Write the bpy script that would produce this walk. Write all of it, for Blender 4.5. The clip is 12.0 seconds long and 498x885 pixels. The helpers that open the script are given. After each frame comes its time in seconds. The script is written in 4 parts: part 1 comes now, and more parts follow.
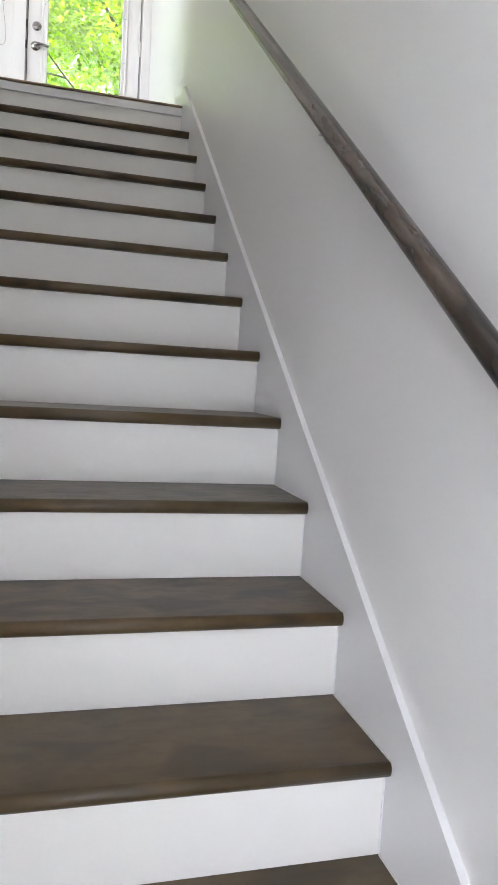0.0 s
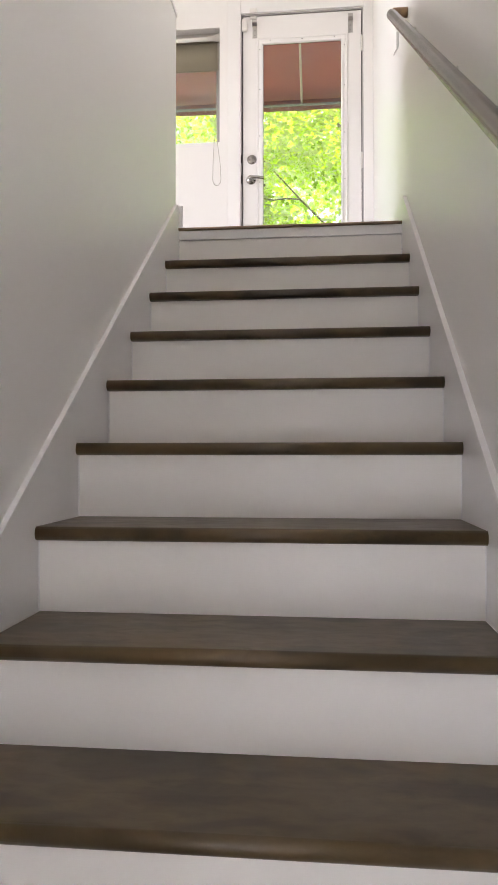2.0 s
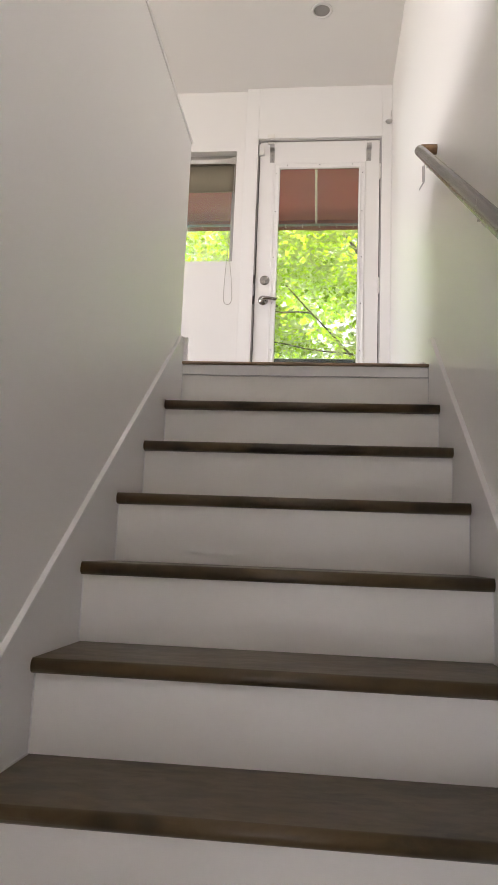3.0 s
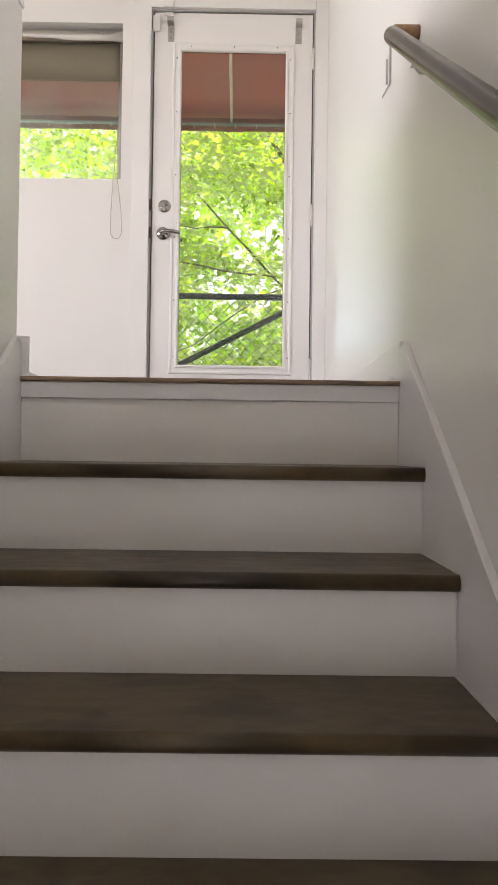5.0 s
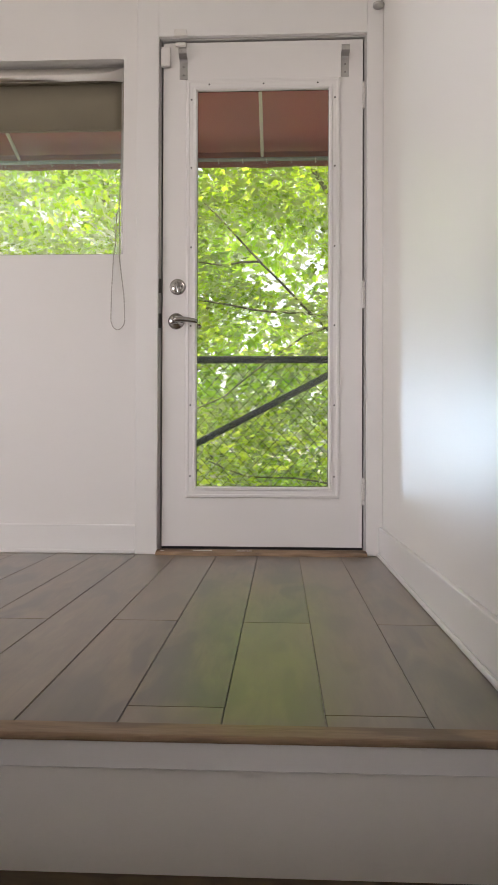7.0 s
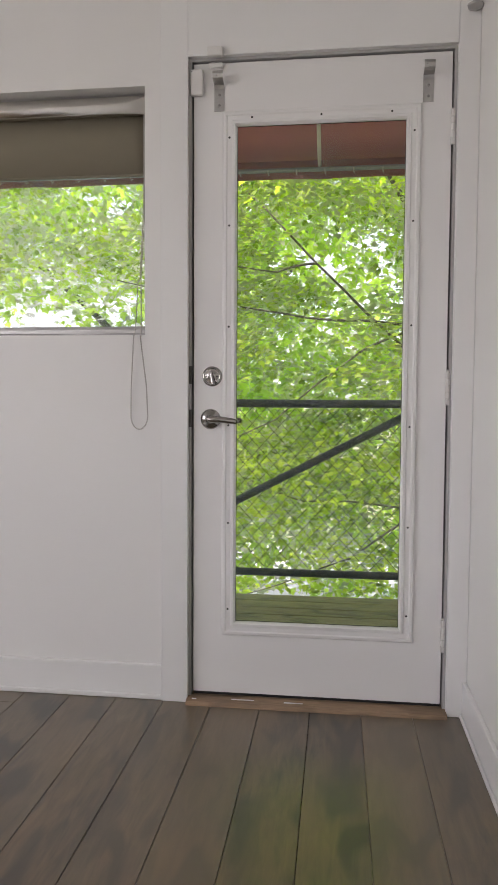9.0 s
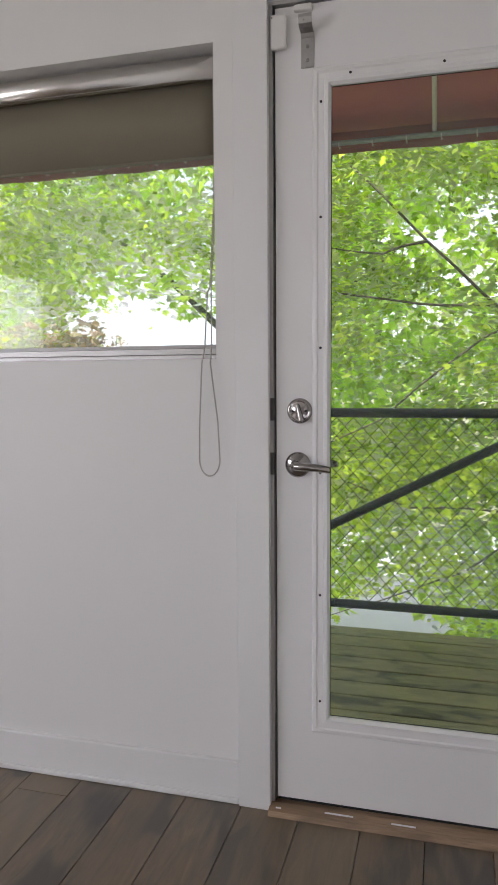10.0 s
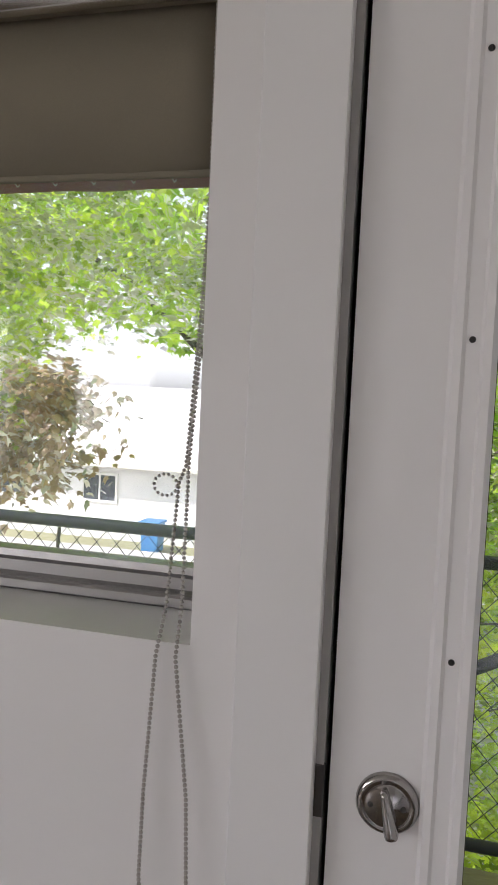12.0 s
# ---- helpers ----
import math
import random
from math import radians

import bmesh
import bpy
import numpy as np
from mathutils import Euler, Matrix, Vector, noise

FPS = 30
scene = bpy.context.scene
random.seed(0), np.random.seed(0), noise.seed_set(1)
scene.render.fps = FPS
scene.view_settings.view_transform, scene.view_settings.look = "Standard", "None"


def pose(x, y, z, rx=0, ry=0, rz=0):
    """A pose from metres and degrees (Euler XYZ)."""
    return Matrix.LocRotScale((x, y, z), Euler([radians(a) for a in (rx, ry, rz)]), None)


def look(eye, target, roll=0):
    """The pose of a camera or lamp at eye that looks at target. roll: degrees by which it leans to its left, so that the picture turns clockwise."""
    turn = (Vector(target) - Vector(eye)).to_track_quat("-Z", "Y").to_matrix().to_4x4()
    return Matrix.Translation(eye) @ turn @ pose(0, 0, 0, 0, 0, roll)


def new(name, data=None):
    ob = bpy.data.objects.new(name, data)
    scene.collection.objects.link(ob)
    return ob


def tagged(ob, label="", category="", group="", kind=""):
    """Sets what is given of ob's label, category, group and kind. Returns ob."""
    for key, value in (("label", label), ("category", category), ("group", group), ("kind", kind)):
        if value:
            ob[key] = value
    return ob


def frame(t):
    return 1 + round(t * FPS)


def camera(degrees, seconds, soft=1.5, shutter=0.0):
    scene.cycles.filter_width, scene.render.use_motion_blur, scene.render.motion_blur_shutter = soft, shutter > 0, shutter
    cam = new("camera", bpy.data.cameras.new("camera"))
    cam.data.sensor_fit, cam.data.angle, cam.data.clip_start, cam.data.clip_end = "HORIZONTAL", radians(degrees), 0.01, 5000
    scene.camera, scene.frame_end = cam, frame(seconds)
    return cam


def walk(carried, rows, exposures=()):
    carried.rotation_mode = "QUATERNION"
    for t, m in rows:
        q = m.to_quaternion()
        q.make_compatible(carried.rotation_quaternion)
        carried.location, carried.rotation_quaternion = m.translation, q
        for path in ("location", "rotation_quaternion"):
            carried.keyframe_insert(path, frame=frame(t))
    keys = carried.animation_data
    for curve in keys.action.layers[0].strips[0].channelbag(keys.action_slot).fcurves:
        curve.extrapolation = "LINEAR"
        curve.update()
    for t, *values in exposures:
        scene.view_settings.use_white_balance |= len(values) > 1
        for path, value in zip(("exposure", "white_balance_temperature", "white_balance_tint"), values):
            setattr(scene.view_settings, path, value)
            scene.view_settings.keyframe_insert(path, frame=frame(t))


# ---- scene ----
cam = camera(38.5, 12.0)
PATH = [
    (0, (-0.602, 1.334, 1.416), (-0.073, 3.255, 1.241), 3.4),
    (0.5, (-0.456, 1.499, 1.446), (-0.242, 3.482, 1.293), 1.3),
    (1, (-0.411, 1.795, 1.56), (-0.354, 3.789, 1.419), 0.2),
    (1.5, (-0.341, 2.037, 1.714), (-0.442, 4.032, 1.614), 0.0),
    (2, (-0.337, 2.21, 1.84), (-0.542, 4.199, 1.885), -0.0),
    (2.5, (-0.361, 2.359, 1.986), (-0.557, 4.327, 2.284), 1.8),
    (3, (-0.386, 2.545, 2.103), (-0.6, 4.51, 2.409), 2.3),
    (3.5, (-0.462, 2.755, 2.19), (-0.608, 4.73, 2.467), 0.6),
    (3.7, (-0.491, 2.897, 2.252), (-0.491, 4.88, 2.511), 1.5),
    (5.3, (-0.382, 3.563, 2.753), (-0.375, 5.563, 2.743), 0.6),
    (5.5, (-0.385, 3.65, 2.816), (-0.409, 5.649, 2.794), 0.4),
    (6, (-0.401, 3.859, 2.958), (-0.5, 5.856, 2.936), 0.4),
    (6.5, (-0.402, 4.042, 3.122), (-0.464, 6.041, 3.124), 0.8),
    (7, (-0.396, 4.208, 3.266), (-0.485, 6.206, 3.283), 0.2),
    (7.5, (-0.454, 4.376, 3.403), (-0.583, 6.372, 3.429), 0.6),
    (7.7, (-0.453, 4.438, 3.444), (-0.594, 6.433, 3.478), 1.1),
    (9.3, (-0.407, 4.963, 3.896), (-0.693, 6.938, 3.773), 0.4),
    (9.5, (-0.418, 5.105, 3.916), (-0.75, 7.073, 3.792), 0.6),
    (10, (-0.459, 5.296, 4.016), (-0.985, 7.217, 3.84), -0.4),
    (10.5, (-0.535, 5.519, 4.166), (-1.001, 7.453, 3.959), 0.8),
    (11, (-0.537, 5.806, 4.241), (-0.997, 7.744, 4.056), 0.7),
    (11.5, (-0.678, 6.113, 4.338), (-1.164, 8.043, 4.143), 2.7),
    (12, (-0.8, 6.382, 4.356), (-1.3, 8.315, 4.233), 2.7),
]
EXPOSURES = [(0.0, 1.72, 5850, 10), (0.5, 1.74, 6250, 16), (1.2, 1.72, 6350, 15), (2.0, 1.68, 6350, 16), (2.5, 1.42, 6450, 16), (3.5, 1.38, 6500, 16), (5.5, 1.24, 6450, 17), (6.5, 0.9, 6500, 18), (7.5, 0.74, 6500, 18),
             (9.5, 0.5, 6050, 16), (10.5, 0.38, 5950, 16), (12.0, 0.24, 6100, 17)]
walk(cam, [(t, look(eye, target, roll)) for t, eye, target, roll in PATH], EXPOSURES)

# ---- world, sun and added lamps ----
world = bpy.data.worlds.new("sky")
scene.world = world
world.use_nodes = True
wn = world.node_tree.nodes
sky = wn.new("ShaderNodeTexSky")
sky.sky_type, sky.sun_disc = "NISHITA", False
SUN_EL, SUN_AZ = radians(52), radians(222)     # azimuth from +y towards +x
sky.air_density, sky.dust_density = 1.0, 1.6
sky.sun_elevation, sky.sun_rotation = SUN_EL, SUN_AZ
wn["Background"].inputs["Strength"].default_value = 0.15
haze = wn.new("ShaderNodeHueSaturation")     # hazy, whitish summer sky
haze.inputs["Saturation"].default_value, haze.inputs["Value"].default_value = 0.3, 1.8
world.node_tree.links.new(sky.outputs["Color"], haze.inputs["Color"])
world.node_tree.links.new(haze.outputs["Color"], wn["Background"].inputs["Color"])
sun_data = bpy.data.lights.new("sun", "SUN")
sun_data.energy, sun_data.angle, sun_data.color = 5.0, radians(0.55), (1.0, 0.95, 0.86)
sun = new("sun", sun_data)
sun_dir = Vector((math.sin(SUN_AZ) * math.cos(SUN_EL), math.cos(SUN_AZ) * math.cos(SUN_EL), math.sin(SUN_EL)))
sun.matrix_world = look(sun_dir * 30, (0, 0, 0))


def area_lamp(name, eye, target, w, h, watts, colour):
    """An added area lamp at eye, aimed at target."""
    d = bpy.data.lights.new(name, "AREA")
    d.shape, d.size, d.size_y, d.energy, d.color = "RECTANGLE", w, h, watts, colour
    ob = new(name, d)
    ob.matrix_world = look(eye, target)
    return ob


# fill lamps added in made-up openings of the unseen west wall
area_lamp("west_window_light", (-4.28, 4.3, 4.35), (-1.0, 4.3, 4.2), 2.5, 1.2, 27, (1.0, 0.955, 0.92))
area_lamp("west_window_light", (-4.28, 0.9, 4.35), (-1.0, 0.9, 4.2), 2.0, 1.2, 42, (1.0, 0.95, 0.89))
# added lamp by house imitates glare, level through door glass on to stair wall
glare = area_lamp("house_front_glare", (-9.2, 26.3, 3.6), (-0.47, 7.14, 3.7), 2.4, 2.8, 9.5, (0.55, 0.80, 1.0))
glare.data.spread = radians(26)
# fill lamp added behind a made-up opening off the lower hall
area_lamp("lower_window_light", (-1.5, -0.6, 1.2), (-0.68, -0.03, 1.25), 1.4, 1.8, 54, (0.95, 0.95, 1.0))

# ---- plan, in metres ----
FL = 2.832                 # upper floor
CEIL = 5.345
XR, XL = 0.016, -0.975      # faces of the stair walls
RISE, RUN, Y1 = 0.188, 0.2556, 4.986
STEPS = 14
NORTH = 7.14               # inner face of the wall with the door
ROOM_W, ROOM_S = -4.2, -1.8
EDGE = 5.248               # front of the upper floor


def nosing(y):
    """Height of the line through the step noses."""
    return 15 * RISE - RISE - (Y1 - y) * RISE / RUN


# ---- materials ----
def material(name):
    m = bpy.data.materials.new(name)
    m.use_nodes = True
    n = m.node_tree.nodes
    return m, n, m.node_tree.links, n["Principled BSDF"]


def mapped(n, l, scale, random_shift=False, rot=(0, 0, 0)):
    """World position, scaled; each piece shifted at random when asked."""
    geo = n.new("ShaderNodeNewGeometry")
    mp = n.new("ShaderNodeMapping")
    mp.inputs["Scale"].default_value = scale
    mp.inputs["Rotation"].default_value = rot
    src = geo.outputs["Position"]
    if random_shift:
        info = n.new("ShaderNodeObjectInfo")
        mul = n.new("ShaderNodeVectorMath")
        mul.operation = "MULTIPLY_ADD"
        comb = n.new("ShaderNodeCombineXYZ")
        for k in range(3):
            l.new(info.outputs["Random"], comb.inputs[k])
        mul.inputs[1].default_value = (37.0, 53.0, 29.0)
        l.new(comb.outputs[0], mul.inputs[0])
        l.new(src, mul.inputs[2])
        src = mul.outputs[0]
    l.new(src, mp.inputs["Vector"])
    return mp.outputs["Vector"]


def noise_tex(n, l, vec, scale, detail=4.0, rough=0.55, distort=0.0):
    t = n.new("ShaderNodeTexNoise")
    t.inputs["Scale"].default_value, t.inputs["Detail"].default_value = scale, detail
    t.inputs["Roughness"].default_value, t.inputs["Distortion"].default_value = rough, distort
    l.new(vec, t.inputs["Vector"])
    return t.outputs["Fac"]


def ramp(n, l, fac, stops):
    r = n.new("ShaderNodeValToRGB")
    e = r.color_ramp.elements
    while len(e) < len(stops):
        e.new(0.5)
    for k, (p, c) in enumerate(stops):
        e[k].position, e[k].color = p, (*c, 1) if len(c) == 3 else c
    l.new(fac, r.inputs["Fac"])
    return r.outputs["Color"]


def mixed(n, l, a, b, fac, mode="MIX"):
    x = n.new("ShaderNodeMix")
    x.data_type, x.blend_type = "RGBA", mode
    for sock, v in ((x.inputs[0], fac), (x.inputs[6], a), (x.inputs[7], b)):
        if hasattr(v, "is_output"):
            l.new(v, sock)
        else:
            sock.default_value = v if isinstance(v, float) else (*v, 1)
    return x.outputs[2]


def spread(n, l, fac, lo, hi, low=0.25, high=0.75):
    r = n.new("ShaderNodeMapRange")
    r.inputs["To Min"].default_value, r.inputs["To Max"].default_value = lo, hi
    r.inputs["From Min"].default_value, r.inputs["From Max"].default_value = low, high
    l.new(fac, r.inputs["Value"])
    return r.outputs["Result"]


def bumped(n, l, p, fac, strength, distance):
    b = n.new("ShaderNodeBump")
    b.inputs["Strength"].default_value, b.inputs["Distance"].default_value = strength, distance
    l.new(fac, b.inputs["Height"])
    l.new(b.outputs["Normal"], p.inputs["Normal"])


def paint(name, colour, rough=0.35, stain=0.04, peel=0.25, spec=0.5, streak=(1, 1, 1)):
    """Rolled or brushed paint: faint large stains and a fine orange-peel relief."""
    m, n, l, p = material(name)
    v = mapped(n, l, (1, 1, 1))
    big = noise_tex(n, l, v, 1.3, 3.0)
    small = noise_tex(n, l, mapped(n, l, streak), 9.0, 2.0)
    dark = tuple(c * (1 - 2 * stain) for c in colour)
    col = mixed(n, l, dark, colour, spread(n, l, big, 0.0, 1.0, 0.02, 0.98))
    fine = noise_tex(n, l, v, 22.0, 5.0)
    col = mixed(n, l, col, tuple(c * (1 - stain) for c in colour), spread(n, l, fine, 0.0, 0.35, 0.02, 0.98))
    l.new(col, p.inputs["Base Color"])
    l.new(spread(n, l, big, rough * 0.85, rough * 1.2, 0.02, 0.98), p.inputs["Roughness"])
    p.inputs["Specular IOR Level"].default_value = spec
    bumped(n, l, p, small, peel, 0.002)
    return m


def wood(name, light, mid, dark, grain, rough=0.35, knots=None, piece=True, tone=0.25, figure=0.0, spec=0.5, relief=0.12, eyes=None):
    """Stained board; grain gives the stretch, small along the fibres; knots the stretch of the dark smudges."""
    m, n, l, p = material(name)
    v = mapped(n, l, grain, piece)
    fibre = noise_tex(n, l, v, 9.0, 8.0, 0.62, 0.6)
    wide = noise_tex(n, l, v, 1.6, 3.0, 0.5, 1.0)
    col = ramp(n, l, fibre, [(0.30, dark), (0.5, mid), (0.74, light)])
    col = mixed(n, l, col, dark, spread(n, l, wide, 0.0, 0.5))
    if figure:
        wave = n.new("ShaderNodeTexWave")
        wave.wave_type, wave.bands_direction = "RINGS", "Z"
        wave.inputs["Scale"].default_value, wave.inputs["Distortion"].default_value = 3.2, 5.0
        wave.inputs["Detail"].default_value, wave.inputs["Detail Scale"].default_value = 3.0, 1.2
        l.new(mapped(n, l, tuple(g * 0.6 for g in grain), piece), wave.inputs["Vector"])
        where = noise_tex(n, l, mapped(n, l, (2.5, 1.2, 2.5), piece), 1.5, 2.0)
        mul = n.new("ShaderNodeMath")
        mul.operation = "MULTIPLY"
        l.new(spread(n, l, where, -0.4, 1.0), mul.inputs[0])
        mul.use_clamp = True
        l.new(wave.outputs["Fac"], mul.inputs[1])
        sc = n.new("ShaderNodeMath")
        sc.operation = "MULTIPLY"
        sc.inputs[1].default_value = figure
        l.new(mul.outputs[0], sc.inputs[0])
        col = mixed(n, l, col, tuple(c * 0.6 for c in dark), sc.outputs[0])
    if knots:
        kv = mapped(n, l, knots, piece)
        warm = noise_tex(n, l, mapped(n, l, tuple(0.6 * k for k in knots), piece), 1.1, 2.0)
        col = mixed(n, l, col, (light[0] * 1.15, light[1] * 0.95, light[2] * 0.72), spread(n, l, warm, -0.25, 0.42))
        blot = noise_tex(n, l, kv, 1.5, 1.0, 0.5, 0.6)
        col = mixed(n, l, col, tuple(c * 0.4 for c in dark), ramp(n, l, blot, [(0.49, (0, 0, 0)), (0.55, (0.3, 0.3, 0.3)), (0.63, (0.8, 0.8, 0.8))]))
    if eyes:          # small dark branch knots
        cells = n.new("ShaderNodeTexVoronoi")
        cells.inputs["Scale"].default_value = 1.0
        l.new(mapped(n, l, eyes, piece), cells.inputs["Vector"])
        wobble = n.new("ShaderNodeMath")
        wobble.operation, wobble.inputs[1].default_value = "MULTIPLY_ADD", 0.35
        l.new(fibre, wobble.inputs[0])
        l.new(cells.outputs["Distance"], wobble.inputs[2])
        col = mixed(n, l, col, tuple(c * 0.35 for c in dark), ramp(n, l, wobble.outputs[0], [(0.27, (0.9, 0.9, 0.9)), (0.36, (0.55, 0.55, 0.55)), (0.47, (0, 0, 0))]))
    if piece:
        info = n.new("ShaderNodeObjectInfo")
        col = mixed(n, l, col, tuple(min(1, c * 1.35) for c in mid), spread(n, l, info.outputs["Random"], 0.0, tone))
    l.new(col, p.inputs["Base Color"])
    l.new(spread(n, l, fibre, rough * 1.15, rough * 0.85), p.inputs["Roughness"])
    p.inputs["Specular IOR Level"].default_value = spec
    bumped(n, l, p, fibre, relief, 0.001)
    return m


def metal(name, colour, rough, scratch=90.0):
    m, n, l, p = material(name)
    p.inputs["Metallic"].default_value = 1.0
    f = noise_tex(n, l, mapped(n, l, (1, 1, 1)), scratch, 4.0)
    l.new(mixed(n, l, tuple(c * 0.8 for c in colour), colour, f), p.inputs["Base Color"])
    l.new(spread(n, l, f, rough * 0.7, rough * 1.4), p.inputs["Roughness"])
    return m


def plain(name, colour, rough=0.5, vary=0.15, scale=40.0):
    m, n, l, p = material(name)
    f = noise_tex(n, l, mapped(n, l, (1, 1, 1)), scale, 5.0)
    l.new(mixed(n, l, tuple(c * (1 - vary) for c in colour), colour, f), p.inputs["Base Color"])
    p.inputs["Roughness"].default_value = rough
    bumped(n, l, p, f, 0.15, 0.001)
    return m


def clear_glass(name, dust_haze=0.03, film_colour=(0.8, 0.8, 0.8)):
    """Thin pane: clear, mirror-like at a slant, dusty film with painted-in glare haze."""
    m, n, l, p = material(name)
    n.remove(p)
    out = n["Material Output"]
    tr, gl, df = n.new("ShaderNodeBsdfTransparent"), n.new("ShaderNodeBsdfGlossy"), n.new("ShaderNodeBsdfTranslucent")
    gl.inputs["Roughness"].default_value = 0.02
    df.inputs["Color"].default_value = (*film_colour, 1)
    fr = n.new("ShaderNodeFresnel")
    fr.inputs["IOR"].default_value = 1.35
    a, b = n.new("ShaderNodeMixShader"), n.new("ShaderNodeMixShader")
    film = noise_tex(n, l, mapped(n, l, (1, 1, 1)), 4.0, 6.0)
    l.new(spread(n, l, film, 0.0, dust_haze), a.inputs[0])
    l.new(tr.outputs[0], a.inputs[1])
    l.new(df.outputs[0], a.inputs[2])
    l.new(fr.outputs[0], b.inputs[0])
    l.new(a.outputs[0], b.inputs[1])
    l.new(gl.outputs[0], b.inputs[2])
    l.new(b.outputs[0], out.inputs["Surface"])
    return m


def leafy(name, colours, passing=0.5, rough=0.35, glow=1.0):
    """Leaf: tone differs from leaf to leaf; light passes through it."""
    m, n, l, p = material(name)
    n.remove(p)
    geo = n.new("ShaderNodeNewGeometry")
    k = len(colours) - 1
    col = ramp(n, l, geo.outputs["Random Per Island"], [(i / k, c) for i, c in enumerate(colours)])
    # noise patches darken the leaf colour to suggest shaded clumps
    shade_patch = noise_tex(n, l, mapped(n, l, (1, 1, 1)), 2.5, 3.0)
    col = mixed(n, l, col, colours[0], spread(n, l, shade_patch, -0.1, 0.85))
    d, t, g = n.new("ShaderNodeBsdfDiffuse"), n.new("ShaderNodeBsdfTranslucent"), n.new("ShaderNodeBsdfGlossy")
    g.inputs["Roughness"].default_value = rough
    l.new(col, d.inputs["Color"])
    l.new(mixed(n, l, col, (1.12 * glow, 1.3 * glow, 0.6 * glow), 1.0, "MULTIPLY"), t.inputs["Color"])
    a, b = n.new("ShaderNodeMixShader"), n.new("ShaderNodeMixShader")
    a.inputs[0].default_value = passing
    fr = n.new("ShaderNodeFresnel")
    fr.inputs["IOR"].default_value = 1.33
    l.new(d.outputs[0], a.inputs[1])
    l.new(t.outputs[0], a.inputs[2])
    l.new(fr.outputs[0], b.inputs[0])
    l.new(a.outputs[0], b.inputs[1])
    l.new(g.outputs[0], b.inputs[2])
    l.new(b.outputs[0], n["Material Output"].inputs["Surface"])
    return m


def cloth(name, colour, passing, weave=700.0):
    m, n, l, p = material(name)
    n.remove(p)
    v = mapped(n, l, (1, 1, 1))
    f = noise_tex(n, l, v, weave, 2.0)
    s = noise_tex(n, l, v, 3.0, 4.0)
    col = mixed(n, l, tuple(c * 0.8 for c in colour), colour, f)
    col = mixed(n, l, col, tuple(c * 0.75 for c in colour), spread(n, l, s, 0.0, 0.5))
    d, t, a = n.new("ShaderNodeBsdfDiffuse"), n.new("ShaderNodeBsdfTranslucent"), n.new("ShaderNodeMixShader")
    l.new(col, d.inputs["Color"])
    l.new(col, t.inputs["Color"])
    a.inputs[0].default_value = passing
    l.new(d.outputs[0], a.inputs[1])
    l.new(t.outputs[0], a.inputs[2])
    l.new(a.outputs[0], n["Material Output"].inputs["Surface"])
    return m


WALL = paint("wall_paint", (0.81, 0.795, 0.77), 0.39, 0.02, 0.14, 1.0, (3.0, 3.0, 0.22))
WALL_SATIN = paint("satin_wall_paint", (0.79, 0.775, 0.76), 0.45, 0.02, 0.12, 0.45)
CEILING = paint("ceiling_paint", (0.83, 0.815, 0.80), 0.7, 0.02, 0.3, 0.3)
TRIM = paint("trim_paint", (0.80, 0.79, 0.78), 0.3, 0.02, 0.12)
RISER = paint("riser_paint", (0.84, 0.82, 0.775), 0.38, 0.03, 0.15, 0.45, (1, 0.2, 1))
DOOR = paint("door_paint", (0.80, 0.785, 0.775), 0.3, 0.025, 0.15)
TREAD = wood("dark_stained_tread", (0.126, 0.089, 0.043), (0.092, 0.065, 0.031), (0.054, 0.038, 0.018), (1.7, 4, 4), 0.34, (3.4, 6.5, 6.5), True, 0.3, 0.0, 0.4, 0.05, (2.2, 6, 6))
RAILWOOD = wood("weathered_rail_wood", (0.125, 0.092, 0.068), (0.062, 0.044, 0.032), (0.028, 0.019, 0.014), (9, 1.4, 1.4), 0.25, (5, 2.6, 2.6))
RAILEND = wood("bare_rail_end_wood", (0.30, 0.18, 0.09), (0.22, 0.125, 0.06), (0.13, 0.07, 0.035), (12, 3, 12), 0.45)
PLANK = wood("grey_brown_floor_plank", (0.205, 0.144, 0.074), (0.128, 0.090, 0.046), (0.054, 0.038, 0.020), (5, 0.7, 5), 0.28, (7, 2.2, 7), True, 0.5, 0.5, 0.45, 0.025)
SEAM = plain("plank_joint", (0.03, 0.026, 0.022), 0.8)
for sock in ("Roughness", "Normal"):     # lacquered smooth
    PLANK.node_tree.links.remove(PLANK.node_tree.nodes["Principled BSDF"].inputs[sock].links[0])
PLANK.node_tree.nodes["Principled BSDF"].inputs["Roughness"].default_value = 0.42
PLANK.node_tree.nodes["Principled BSDF"].inputs["Coat Weight"].default_value = 1.0     # satin lacquer
PLANK.node_tree.nodes["Principled BSDF"].inputs["Coat Roughness"].default_value = 0.35
OAK = wood("bare_oak_edge", (0.36, 0.255, 0.16), (0.28, 0.19, 0.118), (0.16, 0.105, 0.065), (1.5, 16, 16), 0.5, (3, 9, 9))
DECK = wood("treated_deck_board", (0.30, 0.27, 0.125), (0.205, 0.185, 0.085), (0.09, 0.082, 0.04), (1.1, 14, 14), 0.6, (4, 9, 9), True, 0.5, 0.4)
CHROME = metal("satin_nickel", (0.40, 0.38, 0.365), 0.09)
STEEL = metal("brushed_steel", (0.55, 0.54, 0.53), 0.35)
ALU = metal("window_aluminium", (0.42, 0.41, 0.40), 0.42)
HEADRAIL, hn, hl, hp = material("satin_headrail")
hp.inputs["Base Color"].default_value, hp.inputs["Metallic"].default_value, hp.inputs["Roughness"].default_value = (0.70, 0.68, 0.65, 1), 1.0, 0.24
